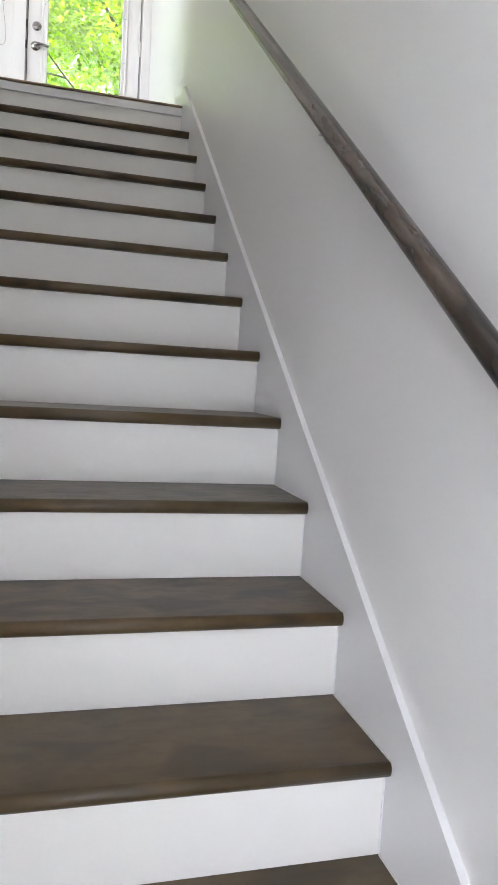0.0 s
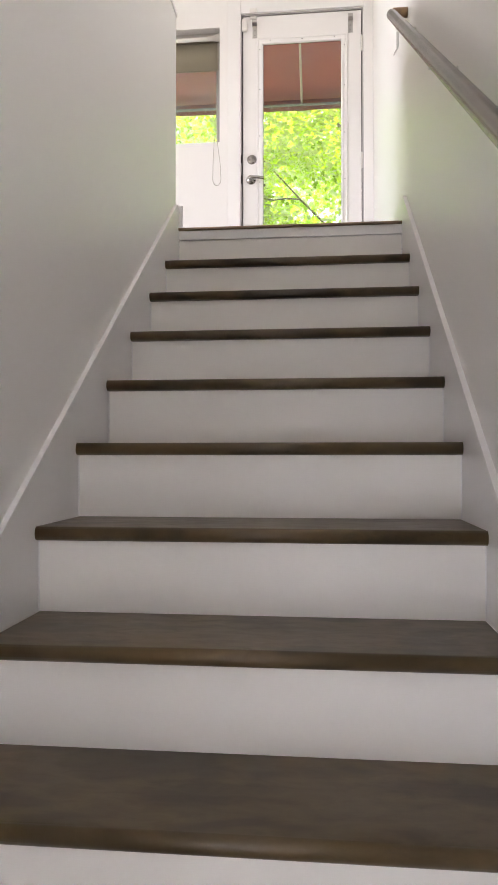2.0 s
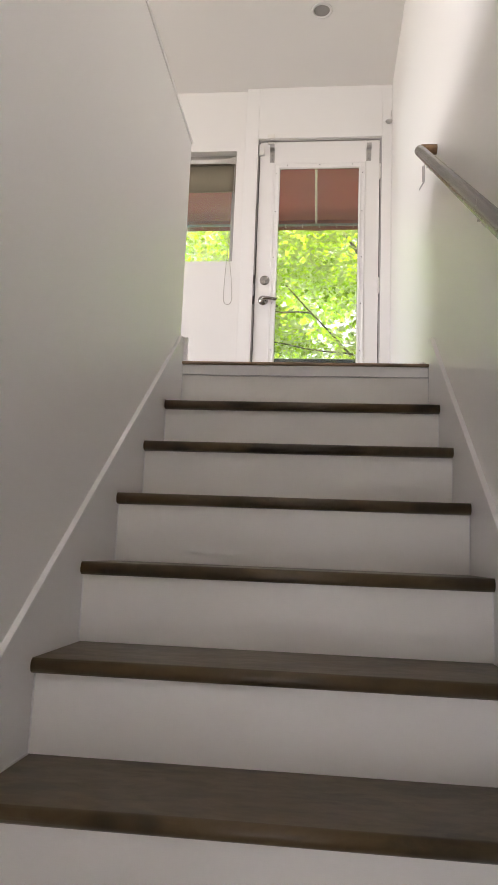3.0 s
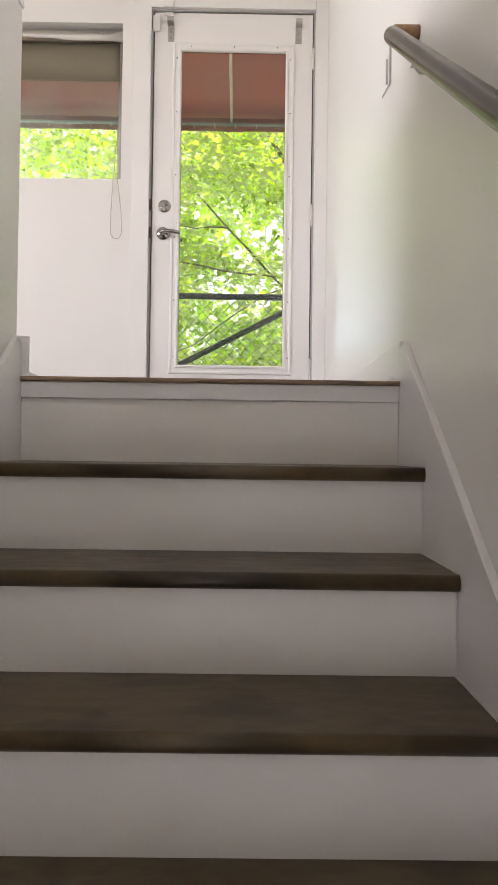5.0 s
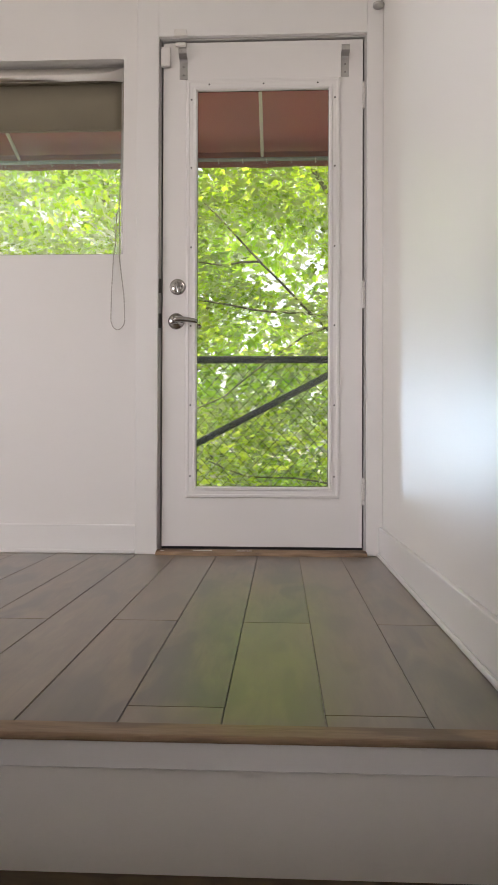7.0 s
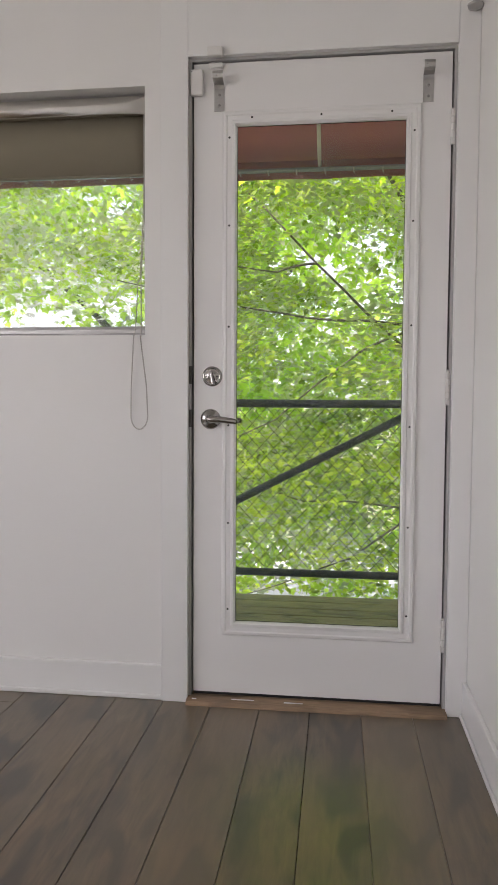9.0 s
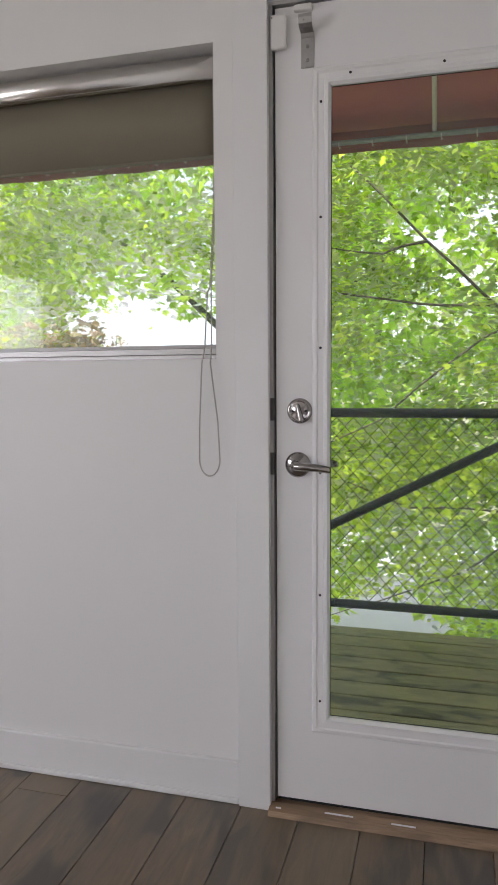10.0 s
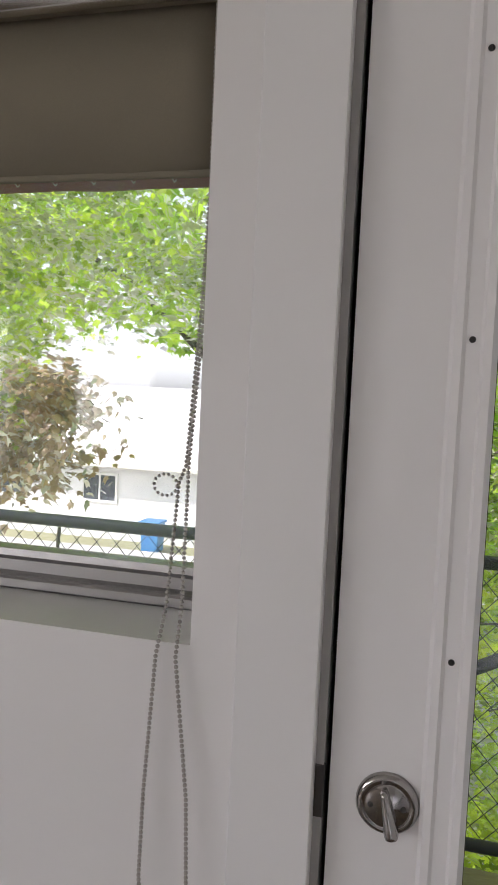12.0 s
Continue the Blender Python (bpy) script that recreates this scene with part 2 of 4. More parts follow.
DARKMETAL = plain("dark_latch_metal", (0.06, 0.055, 0.05), 0.4)
PLASTIC = plain("white_plastic", (0.76, 0.74, 0.71), 0.35, 0.05)
GAP = plain("dark_seal", (0.02, 0.02, 0.02), 0.9)
JAMB = paint("grey_jamb_paint", (0.42, 0.41, 0.40), 0.5, 0.03)
PLUG = plain("dark_screw_plug", (0.03, 0.027, 0.025), 0.7)
FENCE = plain("dark_green_fence_paint", (0.018, 0.026, 0.022), 0.45, 0.3)
WIRE = plain("dark_coated_wire", (0.022, 0.03, 0.024), 0.5)
SHADE = cloth("taupe_shade_cloth", (0.30, 0.265, 0.20), 0.14)
AWNING = cloth("red_brown_awning_canvas", (0.41, 0.195, 0.165), 0.40, 400.0)
AWNPIPE = plain("cream_awning_pipe", (0.66, 0.64, 0.55), 0.4)
BEADS = plain("bead_chain_metal", (0.40, 0.375, 0.34), 0.35, 0.1, 60.0)
# glare haze over both panes is put into the film, bluish on the window
GLASS = clear_glass("door_glass", 0.06)
GLASS_W = clear_glass("window_glass", 0.14, (0.86, 0.95, 1.0))
BARK = plain("grey_brown_bark", (0.135, 0.115, 0.088), 0.9, 0.5, 14.0)
LEAF = leafy("maple_leaf", [(0.095, 0.13, 0.012), (0.24, 0.29, 0.026), (0.39, 0.43, 0.045), (0.54, 0.57, 0.10)], 0.62, 0.38, 2.3)
# sunlit haze of the far crowns is put into these lighter colours
LEAF_FAR = leafy("distant_leaf", [(0.20, 0.26, 0.05), (0.36, 0.42, 0.09), (0.57, 0.61, 0.18)], 0.6, 0.38, 2.3)
# glare veil over the shrub is put into these paler colours
LEAF_RED = leafy("bronze_leaf", [(0.40, 0.28, 0.21), (0.54, 0.40, 0.31), (0.68, 0.53, 0.43)], 0.2, 0.35, 1.3)
LAWN = plain("dry_grass_ground", (0.36, 0.35, 0.20), 0.95, 0.5, 6.0)
STUCCO = plain("white_house_wall", (0.82, 0.80, 0.77), 0.9, 0.12, 3.0)
ROOF = plain("grey_shingle_roof", (0.68, 0.66, 0.63), 0.9, 0.3, 9.0)
DARKGLASS = plain("far_window_pane", (0.07, 0.08, 0.09), 0.12)
CONCRETE = plain("pale_concrete", (0.60, 0.58, 0.55), 0.9, 0.2, 5.0)
BLUE = plain("blue_plastic", (0.05, 0.22, 0.5), 0.4)
RECESS = plain("grey_lamp_recess", (0.34, 0.33, 0.32), 0.5, 0.1)


# ---- mesh helpers ----
def box(bm, x0, x1, y0, y1, z0, z1, bevel=0.0, seg=2):
    made = bmesh.ops.create_cube(bm, size=1.0)["verts"]
    for v in made:
        v.co = Vector((x0 + (v.co.x + 0.5) * (x1 - x0), y0 + (v.co.y + 0.5) * (y1 - y0), z0 + (v.co.z + 0.5) * (z1 - z0)))
    if bevel:
        edges = list({e for v in made for e in v.link_edges})
        bmesh.ops.bevel(bm, geom=edges, offset=bevel, segments=seg, profile=0.5, affect="EDGES")
    return bm


def boxed(*a, **k):
    return box(bmesh.new(), *a, **k)


def tube(bm, points, radius, sides=12, caps=True):
    """Round bar along a line of points; radius may be one number or one for each point."""
    pts = [Vector(q) for q in points]
    rings = []
    up = Vector((0, 0, 1))
    first = (pts[1] - pts[0]).normalized()
    side = first.cross(up)
    if side.length < 1e-3:
        side = first.cross(Vector((1, 0, 0)))
    side.normalize()
    for i, q in enumerate(pts):
        d = (pts[min(i + 1, len(pts) - 1)] - pts[max(i - 1, 0)]).normalized()
        side = (side - d * side.dot(d)).normalized()
        other = d.cross(side)
        r = radius[i] if isinstance(radius, (list, tuple)) else radius
        rings.append([bm.verts.new(q + r * (math.cos(a) * side + math.sin(a) * other)) for a in (2 * math.pi * k / sides for k in range(sides))])
    for a, b in zip(rings, rings[1:]):
        for k in range(sides):
            f = bm.faces.new((a[k], a[(k + 1) % sides], b[(k + 1) % sides], b[k]))
            f.smooth = True
    if caps:
        bm.faces.new(rings[0][::-1])
        bm.faces.new(rings[-1])
    return bm


def turned(bm, profile, m, sides=32):
    """A lathe shape: profile of (radius, height) about the local z axis, set at m."""
    rings = []
    for r, h in profile:
        if r < 1e-5:
            rings.append([bm.verts.new(m @ Vector((0, 0, h)))])
        else:
            rings.append([bm.verts.new(m @ Vector((r * math.cos(2 * math.pi * k / sides), r * math.sin(2 * math.pi * k / sides), h))) for k in range(sides)])
    for a, b in zip(rings, rings[1:]):
        for k in range(sides):
            q = [a[k % len(a)], a[(k + 1) % len(a)], b[(k + 1) % len(b)], b[k % len(b)]]
            q = list(dict.fromkeys(q))
            if len(q) > 2:
                bm.faces.new(q).smooth = True
    return bm


def prism(bm, outline, axis, lo, hi):
    """An outline in two coordinates drawn out along the third axis."""
    def at(u, v, w):
        return {"x": (w, u, v), "y": (u, w, v), "z": (u, v, w)}[axis]
    a = [bm.verts.new(at(u, v, lo)) for u, v in outline]
    b = [bm.verts.new(at(u, v, hi)) for u, v in outline]
    n = len(a)
    bm.faces.new(a)
    bm.faces.new(b[::-1])
    for k in range(n):
        bm.faces.new((a[k], b[k], b[(k + 1) % n], a[(k + 1) % n]))
    return bm


def part(name, bm, mat, parent=None, label=""):
    bmesh.ops.recalc_face_normals(bm, faces=bm.faces[:])
    me = bpy.data.meshes.new(name)
    bm.to_mesh(me)
    bm.free()
    me.materials.append(mat)
    ob = new(name, me)
    if parent:
        ob.parent = parent
        ob.matrix_parent_inverse = parent.matrix_world.inverted()
    if label:
        ob["label"] = label
    return ob


def thing(name, label, category, group="", kind="", at=(0, 0, 0)):
    ob = new(name)
    ob.empty_display_size = 0.05
    ob.matrix_world = Matrix.Translation(at)
    return tagged(ob, label, category, group, kind)


def setting(name, bm, mat, label, category):
    return tagged(part(name, bm, mat), label, category, "", "structure")


# ---- walls, floors, ceilings ----
bm = boxed(XR, XR + 0.12, ROOM_S, NORTH + 0.2, -0.2, CEIL)
setting("wall_east", bm, WALL, "smooth white semi-gloss painted wall beside the stairs", "wall")

bm = bmesh.new()
box(bm, XL - 0.12, XL, ROOM_S, -1.45, 0, FL - 0.011)
box(bm, XL - 0.12, XL, -1.45, 0.25, 2.15, FL - 0.011)
box(bm, XL - 0.12, XL, 0.25, 5.264, 0, 3.786)
setting("wall_stair", bm, WALL, "white painted half wall guarding the stairwell", "wall")
cap = bmesh.new()
box(cap, XL - 0.126, XL + 0.004, 0.58, 5.268, 3.787, 3.805, 0.003)
setting("trim_half_wall_cap", cap, TRIM, "thin white painted cap on the half wall", "trim")
setting("wall_stair_end", boxed(XL + 0.002, XR - 0.002, 0.58, 0.70, 2.5, 3.786), WALL, "white painted half wall across the end of the stairwell", "wall")

bm = bmesh.new()
DX0, DX1, DZ1 = -0.902, -0.050, 4.961
WX0, WX1, WZ0, WZ1 = -2.25, -1.054, 4.072, 4.889
box(bm, ROOM_W, WX0, NORTH, NORTH + 0.2, -0.2, CEIL)
box(bm, WX0, WX1, NORTH, NORTH + 0.2, -0.2, WZ0)
box(bm, WX0, WX1, NORTH, NORTH + 0.2, WZ1, CEIL)
box(bm, WX1, DX0, NORTH, NORTH + 0.2, -0.2, CEIL)
box(bm, DX0, DX1, NORTH, NORTH + 0.2, -0.2, FL - 0.02)
box(bm, DX0, DX1, NORTH, NORTH + 0.2, DZ1, CEIL)
box(bm, DX1, XR, NORTH, NORTH + 0.2, -0.2, CEIL)
setting("wall_north", bm, WALL_SATIN, "white painted wall with a window and a glazed door", "wall")

# openings made up to hold the added fill lamps
bm = bmesh.new()
box(bm, ROOM_W - 0.12, ROOM_W, ROOM_S, NORTH + 0.2, -0.2, 3.75)
box(bm, ROOM_W - 0.12, ROOM_W, ROOM_S, NORTH + 0.2, 4.95, CEIL)
box(bm, ROOM_W - 0.12, ROOM_W, ROOM_S, -0.1, 3.75, 4.95)
box(bm, ROOM_W - 0.12, ROOM_W, 1.9, 3.05, 3.75, 4.95)
box(bm, ROOM_W - 0.12, ROOM_W, 5.55, NORTH + 0.2, 3.75, 4.95)
setting("wall_west", bm, WALL, "white painted wall closing the upper room", "wall")

bm = bmesh.new()
box(bm, ROOM_W - 0.12, XR + 0.12, ROOM_S - 0.12, ROOM_S, FL - 0.3, CEIL)
box(bm, XL - 0.12, XR, ROOM_S - 0.12, ROOM_S, -0.2, FL - 0.3)
setting("wall_south", bm, WALL, "white painted wall closing the lower hall", "wall")

# unseen walls added round the lower fill lamp
bm = bmesh.new()
box(bm, -2.3, -2.2, -1.9, 0.6, -0.2, FL - 0.28)
box(bm, -2.2, XL - 0.12, -1.9, -1.8, -0.2, FL - 0.28)
box(bm, -2.2, XL - 0.12, 0.5, 0.6, -0.2, FL - 0.28)
box(bm, -2.2, XL, -1.8, 0.5, -0.2, -0.004)
setting("wall_side_room", bm, WALL, "plain white walls closing the space beside the lower hall", "wall")

setting("ceiling", boxed(ROOM_W - 0.12, XR + 0.12, ROOM_S - 0.12, NORTH + 0.2, CEIL, CEIL + 0.15), CEILING, "matt white painted ceiling", "ceiling")
setting("ceiling_lower", boxed(XL, XR, ROOM_S, 0.70, 2.49, 2.497), CEILING, "matt white ceiling of the lower hall", "ceiling")
lower = setting("floor_lower", boxed(XL, XR, ROOM_S, 2.2, -0.2, -0.004), SEAM, "dark wooden floor at the foot of the stairs", "floor")

bm = bmesh.new()
box(bm, XL, XR, EDGE + 0.035, NORTH, FL - 0.28, FL - 0.010)
box(bm, ROOM_W, XL - 0.12, ROOM_S, NORTH, FL - 0.28, FL - 0.010)
box(bm, XL - 0.12, XL, 5.264, NORTH, FL - 0.28, FL - 0.010)
box(bm, XL, XR, ROOM_S, 0.58, 2.5, FL - 0.010)
upper = setting("floor_upper", bm, SEAM, "grey-brown wood plank floor of the upper room", "floor")

# ---- staircase ----
stairs = thing("staircase", "closed staircase with dark stained treads and white risers", "staircase", "", "structure")


def tread_mesh(depth, thick, width):
    """Board with a half-round nose at y = 0, top at z = 0."""
    r = thick / 2
    out = [(depth, 0.0), (depth, -thick)]
    for k in range(9):
        a = -math.pi / 2 - math.pi * k / 8
        out.append((r * 0.8 + r * 0.8 * math.cos(a), -r + r * math.sin(a)))
    return prism(bmesh.new(), out, "x", -width, 0.0)


proto = None
for i in range(1, STEPS + 1):
    y, z = Y1 - (i - 1) * RUN, (15 - i) * RISE
    if proto is None:
        proto = part("tread", tread_mesh(RUN + 0.028, 0.031, 0.9595), TREAD, stairs)
        for poly in proto.data.polygons:
            poly.use_smooth = abs(poly.normal.x) < 0.5 and poly.normal.y < -0.05 
        ob = proto
    else:
        ob = new("tread", proto.data)
        ob.parent = stairs
    ob.location = (-0.0005, y, z)
for i in range(1, STEPS + 1):
    y = Y1 - (i - 1) * RUN + 0.024
    z1 = (15 - i) * RISE - 0.0315
    z0 = (14 - i) * RISE + 0.0005
    part("riser", boxed(-0.9597, -0.0003, y, y + 0.016, z0, z1), RISER, stairs)
part("riser", boxed(-0.9597, -0.0003, EDGE + 0.017, EDGE + 0.032, 14 * RISE + 0.0005, FL - 0.0405), RISER, stairs)

# stringer boards, whose top edge shows as a pale line along the walls
def stringer(x0, x1):
    def top(y):
        return max(0.12, nosing(y) + 0.110 + 0.0065 * (y - 2.2))
    out = [(1.25, 0.0), (1.25, 0.12), (1.52, top(1.52)), (5.232, top(5.232)), (5.2655, FL + 0.098), (5.2655, FL - 0.25), (2.2, 0.0)]
    bm = prism(bmesh.new(), out, "x", x0, x1)
    edges = [e for e in bm.edges if abs(e.verts[0].co.x - e.verts[1].co.x) < 1e-6 and min(v.co.z for v in e.verts) > 0.1]
    bmesh.ops.bevel(bm, geom=edges, offset=0.002, segments=1, affect="EDGES")
    return bm


setting("trim_stringer_east", stringer(0.0, XR), TRIM, "white painted stringer board along the stairs", "stringer")
setting("trim_stringer_west", stringer(XL, -0.960), TRIM, "white painted stringer board along the stairs", "stringer")

for i in range(1, STEPS + 1):
    y, z = Y1 - (i - 1) * RUN, (15 - i) * RISE
    for xa, xb in ((-0.0032, -0.0004), (-0.9596, -0.9568)):
        part("caulk_line", boxed(xa, xb, y + 0.004, y + RUN + 0.02, z + 0.0002, z + 0.0028), TRIM, stairs, "thin white caulk line")
        yr = EDGE + 0.017 if i == 1 else y + RUN + 0.024
        part("caulk_line", boxed(xa, xb, yr - 0.0024, yr - 0.0002, z + 0.003, z + RISE - (0.041 if i == 1 else 0.032)), TRIM, stairs, "thin white caulk line")

# edge of the upper floor: bare oak lip over a white fascia
edge = thing("floor_edge", "bare oak lip over a white fascia at the stair head", "trim", "", "structure")
lip = tread_mesh(0.046, 0.012, 0.959)
bmesh.ops.translate(lip, verts=lip.verts[:], vec=(-0.0005, EDGE, FL + 0.014))
part("lip", lip, OAK, edge, "worn bare oak lip")
part("fascia", boxed(-0.9595, -0.0005, EDGE + 0.008, EDGE + 0.026, FL - 0.040, FL + 0.0015, 0.0015, 1), TRIM, edge, "white painted fascia strip")

for x, sx in ((-0.018, 0.020), (-0.945, 0.024)):
    lump = bmesh.new()
    bmesh.ops.create_icosphere(lump, subdivisions=2, radius=1.0)
    for v in lump.verts:
        v.co = Vector((x + sx * v.co.x, 5.274 + 0.014 * v.co.y, FL + 0.012 + 0.013 * v.co.z)) + 0.004 * noise.noise_vector(v.co * 2.3)
    for f in lump.faces:
        f.smooth = True
    part("caulk_lump", lump, TRIM, edge, "smeared lump of white caulk")

# ---- handrail ----
rail = thing("handrail", "round grey-brown wooden handrail on metal brackets", "handrail", at=(-0.05, 5.2, 3.68))
RH, RX = 0.915, -0.049
ya, yb = 1.05, 5.15
part("rail", tube(bmesh.new(), [(RX, y, nosing(y) + RH) for y in np.linspace(ya, yb, 60)] +
                  [(RX + 0.003, yb + 0.018, nosing(yb) + RH + 0.012), (RX + 0.009, yb + 0.026, nosing(yb) + RH + 0.015)], [0.021] * 60 + [0.0198, 0.016], 20), RAILWOOD, rail)
part("return_end", tube(bmesh.new(), [(RX + 0.004, yb + 0.006, nosing(yb) + RH + 0.009), (XR - 0.001, yb + 0.006, nosing(yb) + RH + 0.009)], 0.0195, 20), RAILEND, rail, "bare brown wooden return to the wall")
for y in (1.5, 2.865, 4.09, 4.905):
    z = nosing(y) + RH
    arm = tube(bmesh.new(), [(RX + 0.002, y, z - 0.018), (RX + 0.002, y, z - 0.034), (RX + 0.008, y, z - 0.041), (RX + 0.018, y, z - 0.041), (XR - 0.002, y, z - 0.034)], 0.0042, 10)
    turned(arm, [(0.0, 0.0), (0.008, 0.0), (0.008, 0.002), (0.006, 0.004), (0.0, 0.005)], pose(XR - 0.0005, y, z - 0.034, 0, -90, 0), 20)
    box(arm, RX - 0.008, RX + 0.010, y - 0.018, y + 0.018, z - 0.0225, z - 0.0195)
    part("bracket", arm, STEEL, rail, "steel rail bracket")

# ---- baseboards and door casing ----
def baseboard(name, x0, x1, y0, y1, h=0.118):
    """Board with an eased top; thin side against the wall."""
    return setting(name, boxed(x0, x1, y0, y1, FL, FL + h, 0.004, 2), TRIM, "white painted baseboard along the upper floor", "baseboard")


baseboard("baseboard_east", XR - 0.015, XR, 5.266, NORTH - 0.03)
baseboard("baseboard_north", ROOM_W, -0.9939, NORTH - 0.016, NORTH)
baseboard("baseboard_half_wall", XL - 0.13, XL + 0.030, 5.265, 5.281)
setting("trim_shoe_east", boxed(XR - 0.024, XR - 0.0155, 5.266, NORTH - 0.03, FL, FL + 0.016, 0.004, 2), TRIM, "thin white bead along the foot of the baseboard", "trim")

casing = thing("door_casing", "white painted boards framing the door up to the ceiling", "door frame", "", "structure")
part("left_board", boxed(-0.9929, DX0, NORTH - 0.03, NORTH, FL, CEIL, 0.0015, 1), TRIM, casing)
part("right_board", boxed(DX1, XR, NORTH - 0.03, NORTH, FL, CEIL, 0.003, 2), TRIM, casing)
part("head_board", boxed(DX0 + 0.0005, DX1 - 0.0005, NORTH - 0.0295, NORTH, DZ1, CEIL), TRIM, casing)
for nm, a in (("left_jamb", (DX0, DX0 + 0.009)), ("right_jamb", (DX1 - 0.009, DX1))):
    part(nm, boxed(a[0], a[1], NORTH - 0.012, NORTH + 0.16, FL, DZ1), JAMB, casing, "grey painted door jamb")
part("head_jamb", boxed(DX0 + 0.009, DX1 - 0.009, NORTH - 0.012, NORTH + 0.16, DZ1 - 0.009, DZ1), JAMB, casing, "grey painted door jamb")
for nm, a in (("seal", (DX0 + 0.0092, DX0 + 0.016)), ("seal", (DX1 - 0.016, DX1 - 0.0092))):
    part(nm, boxed(a[0], a[1], NORTH + 0.03, NORTH + 0.07, FL + 0.02, DZ1 - 0.0095), GAP, casing, "black weather seal")
part("seal", boxed(DX0 + 0.016, DX1 - 0.016, NORTH + 0.03, NORTH + 0.07, DZ1 - 0.014, DZ1 - 0.0095), GAP, casing, "black weather seal")
for z in (3.937, 3.793):
    part("strike_plate", boxed(DX0 - 0.001, DX0 + 0.0105, NORTH - 0.0125, NORTH - 0.006, z - 0.03, z + 0.03, 0.001, 1), DARKMETAL, casing, "dark metal strike plate")
threshold = bmesh.new()
prism(threshold, [(NORTH - 0.055, FL), (NORTH - 0.048, FL + 0.012), (NORTH - 0.015, FL + 0.019), (NORTH + 0.18, FL + 0.019), (NORTH + 0.18, FL - 0.02), (NORTH, FL - 0.02), (NORTH, FL)], "x", DX0 - 0.002, DX1 + 0.002)
sill = setting("threshold", threshold, OAK, "worn bare wooden threshold under the door", "threshold")

for xa, xb, ya in ((-0.752, -0.675, 0.030), (-0.575, -0.512, 0.034), (-0.885, -0.870, 0.040)):
    part("paint_chip", boxed(xa, xb, NORTH - ya, NORTH - ya + 0.006, FL + 0.0165, FL + 0.0184, 0.0006, 1), TRIM, sill, "smear of white paint")
setting("trim_shoe_north", boxed(ROOM_W, -0.9939, NORTH - 0.026, NORTH - 0.0165, FL, FL + 0.017, 0.004, 2), TRIM, "thin white bead along the foot of the baseboard", "trim")

# ---- door ----
door = thing("door_1", "closed white door with a tall clear glass panel", "door", "", "structure", at=(-0.4786, NORTH, FL))
SX0, SX1, SZ0, SZ1 = -0.887, -0.0645, FL + 0.031, 4.947
GX0, GX1, GZ0, GZ1 = -0.7435, -0.2035, 3.110, 4.744
SY = NORTH - 0.003
bm = bmesh.new()
box(bm, SX0, GX0 - 0.026, SY, SY + 0.044, SZ0, SZ1)
box(bm, GX1 + 0.026, SX1, SY, SY + 0.044, SZ0, SZ1)
box(bm, GX0 - 0.026, GX1 + 0.026, SY, SY + 0.044, SZ0, GZ0 - 0.026)
box(bm, GX0 - 0.026, GX1 + 0.026, SY, SY + 0.044, GZ1 + 0.026, SZ1)
part("slab", bm, DOOR, door)


def ring(x0, x1, z0, z1, section):
    """A mitred frame: section of (inset from outer edge, y)."""
    bm = bmesh.new()
    loops = []
    for d, y in section:
        loops.append([bm.verts.new(c) for c in ((x0 + d, y, z0 + d), (x1 - d, y, z0 + d), (x1 - d, y, z1 - d), (x0 + d, y, z1 - d))])
    for a, b in zip(loops, loops[1:] + loops[:1]):
        for k in range(4):
            bm.faces.new((a[k], a[(k + 1) % 4], b[(k + 1) % 4], b[k]))
    return bm


W = 0.047
lite_frame = part("lite_frame", ring(GX0 - W, GX1 + W, GZ0 - W, GZ1 + W,
                  [(0.0, SY + 0.001), (0.0, SY - 0.004), (0.004, SY - 0.009), (0.012, SY - 0.010), (0.016, SY - 0.007), (0.030, SY - 0.007), (0.033, SY - 0.012),
                   (0.041, SY - 0.013), (W, SY - 0.006), (W, SY + 0.004), (0.020, SY + 0.004), (0.020, SY + 0.001)]), DOOR, door, "raised white frame round the glass")
part("lite_frame", ring(GX0 - W, GX1 + W, GZ0 - W, GZ1 + W,
     [(0.0, SY + 0.0445), (0.0, SY + 0.05), (0.006, SY + 0.054), (0.018, SY + 0.054), (0.022, SY + 0.05), (0.022, SY + 0.0445)]), DOOR, door, "raised white frame round the glass")
pane = part("glass", boxed(GX0 - 0.020, GX1 + 0.020, SY + 0.0065, SY + 0.0125, GZ0 - 0.020, GZ1 + 0.020), GLASS, door, "clear glass panel with a faint dusty film and painted-in haze")
pane.visible_shadow = False
part("glazing_seal", ring(GX0 - 0.002, GX1 + 0.002, GZ0 - 0.002, GZ1 + 0.002, [(0.0, SY + 0.0042), (0.0034, SY + 0.0042), (0.0034, SY + 0.0063), (0.0, SY + 0.0063)]), GAP, lite_frame, "thin dark glazing seal")
for x in (GX0 - 0.025, GX1 + 0.025):
    for z in (4.707, 4.425, 4.096, 3.771, 3.444, 3.152):
        part("screw_plug", turned(bmesh.new(), [(0.0, 0.0), (0.0034, 0.0), (0.0034, 0.0012), (0.0, 0.0014)], pose(x, SY - 0.0068, z, 90, 0, 0), 10), PLUG, lite_frame)
for x in (-0.6952, -0.4715, -0.2489):
    for z in (GZ1 + 0.025, GZ0 - 0.025):
        if z > 4:
            part("screw_plug", turned(bmesh.new(), [(0.0, 0.0), (0.0034, 0.0), (0.0034, 0.0012), (0.0, 0.0014)], pose(x, SY - 0.0068, z, 90, 0, 0), 10), PLUG, lite_frame)
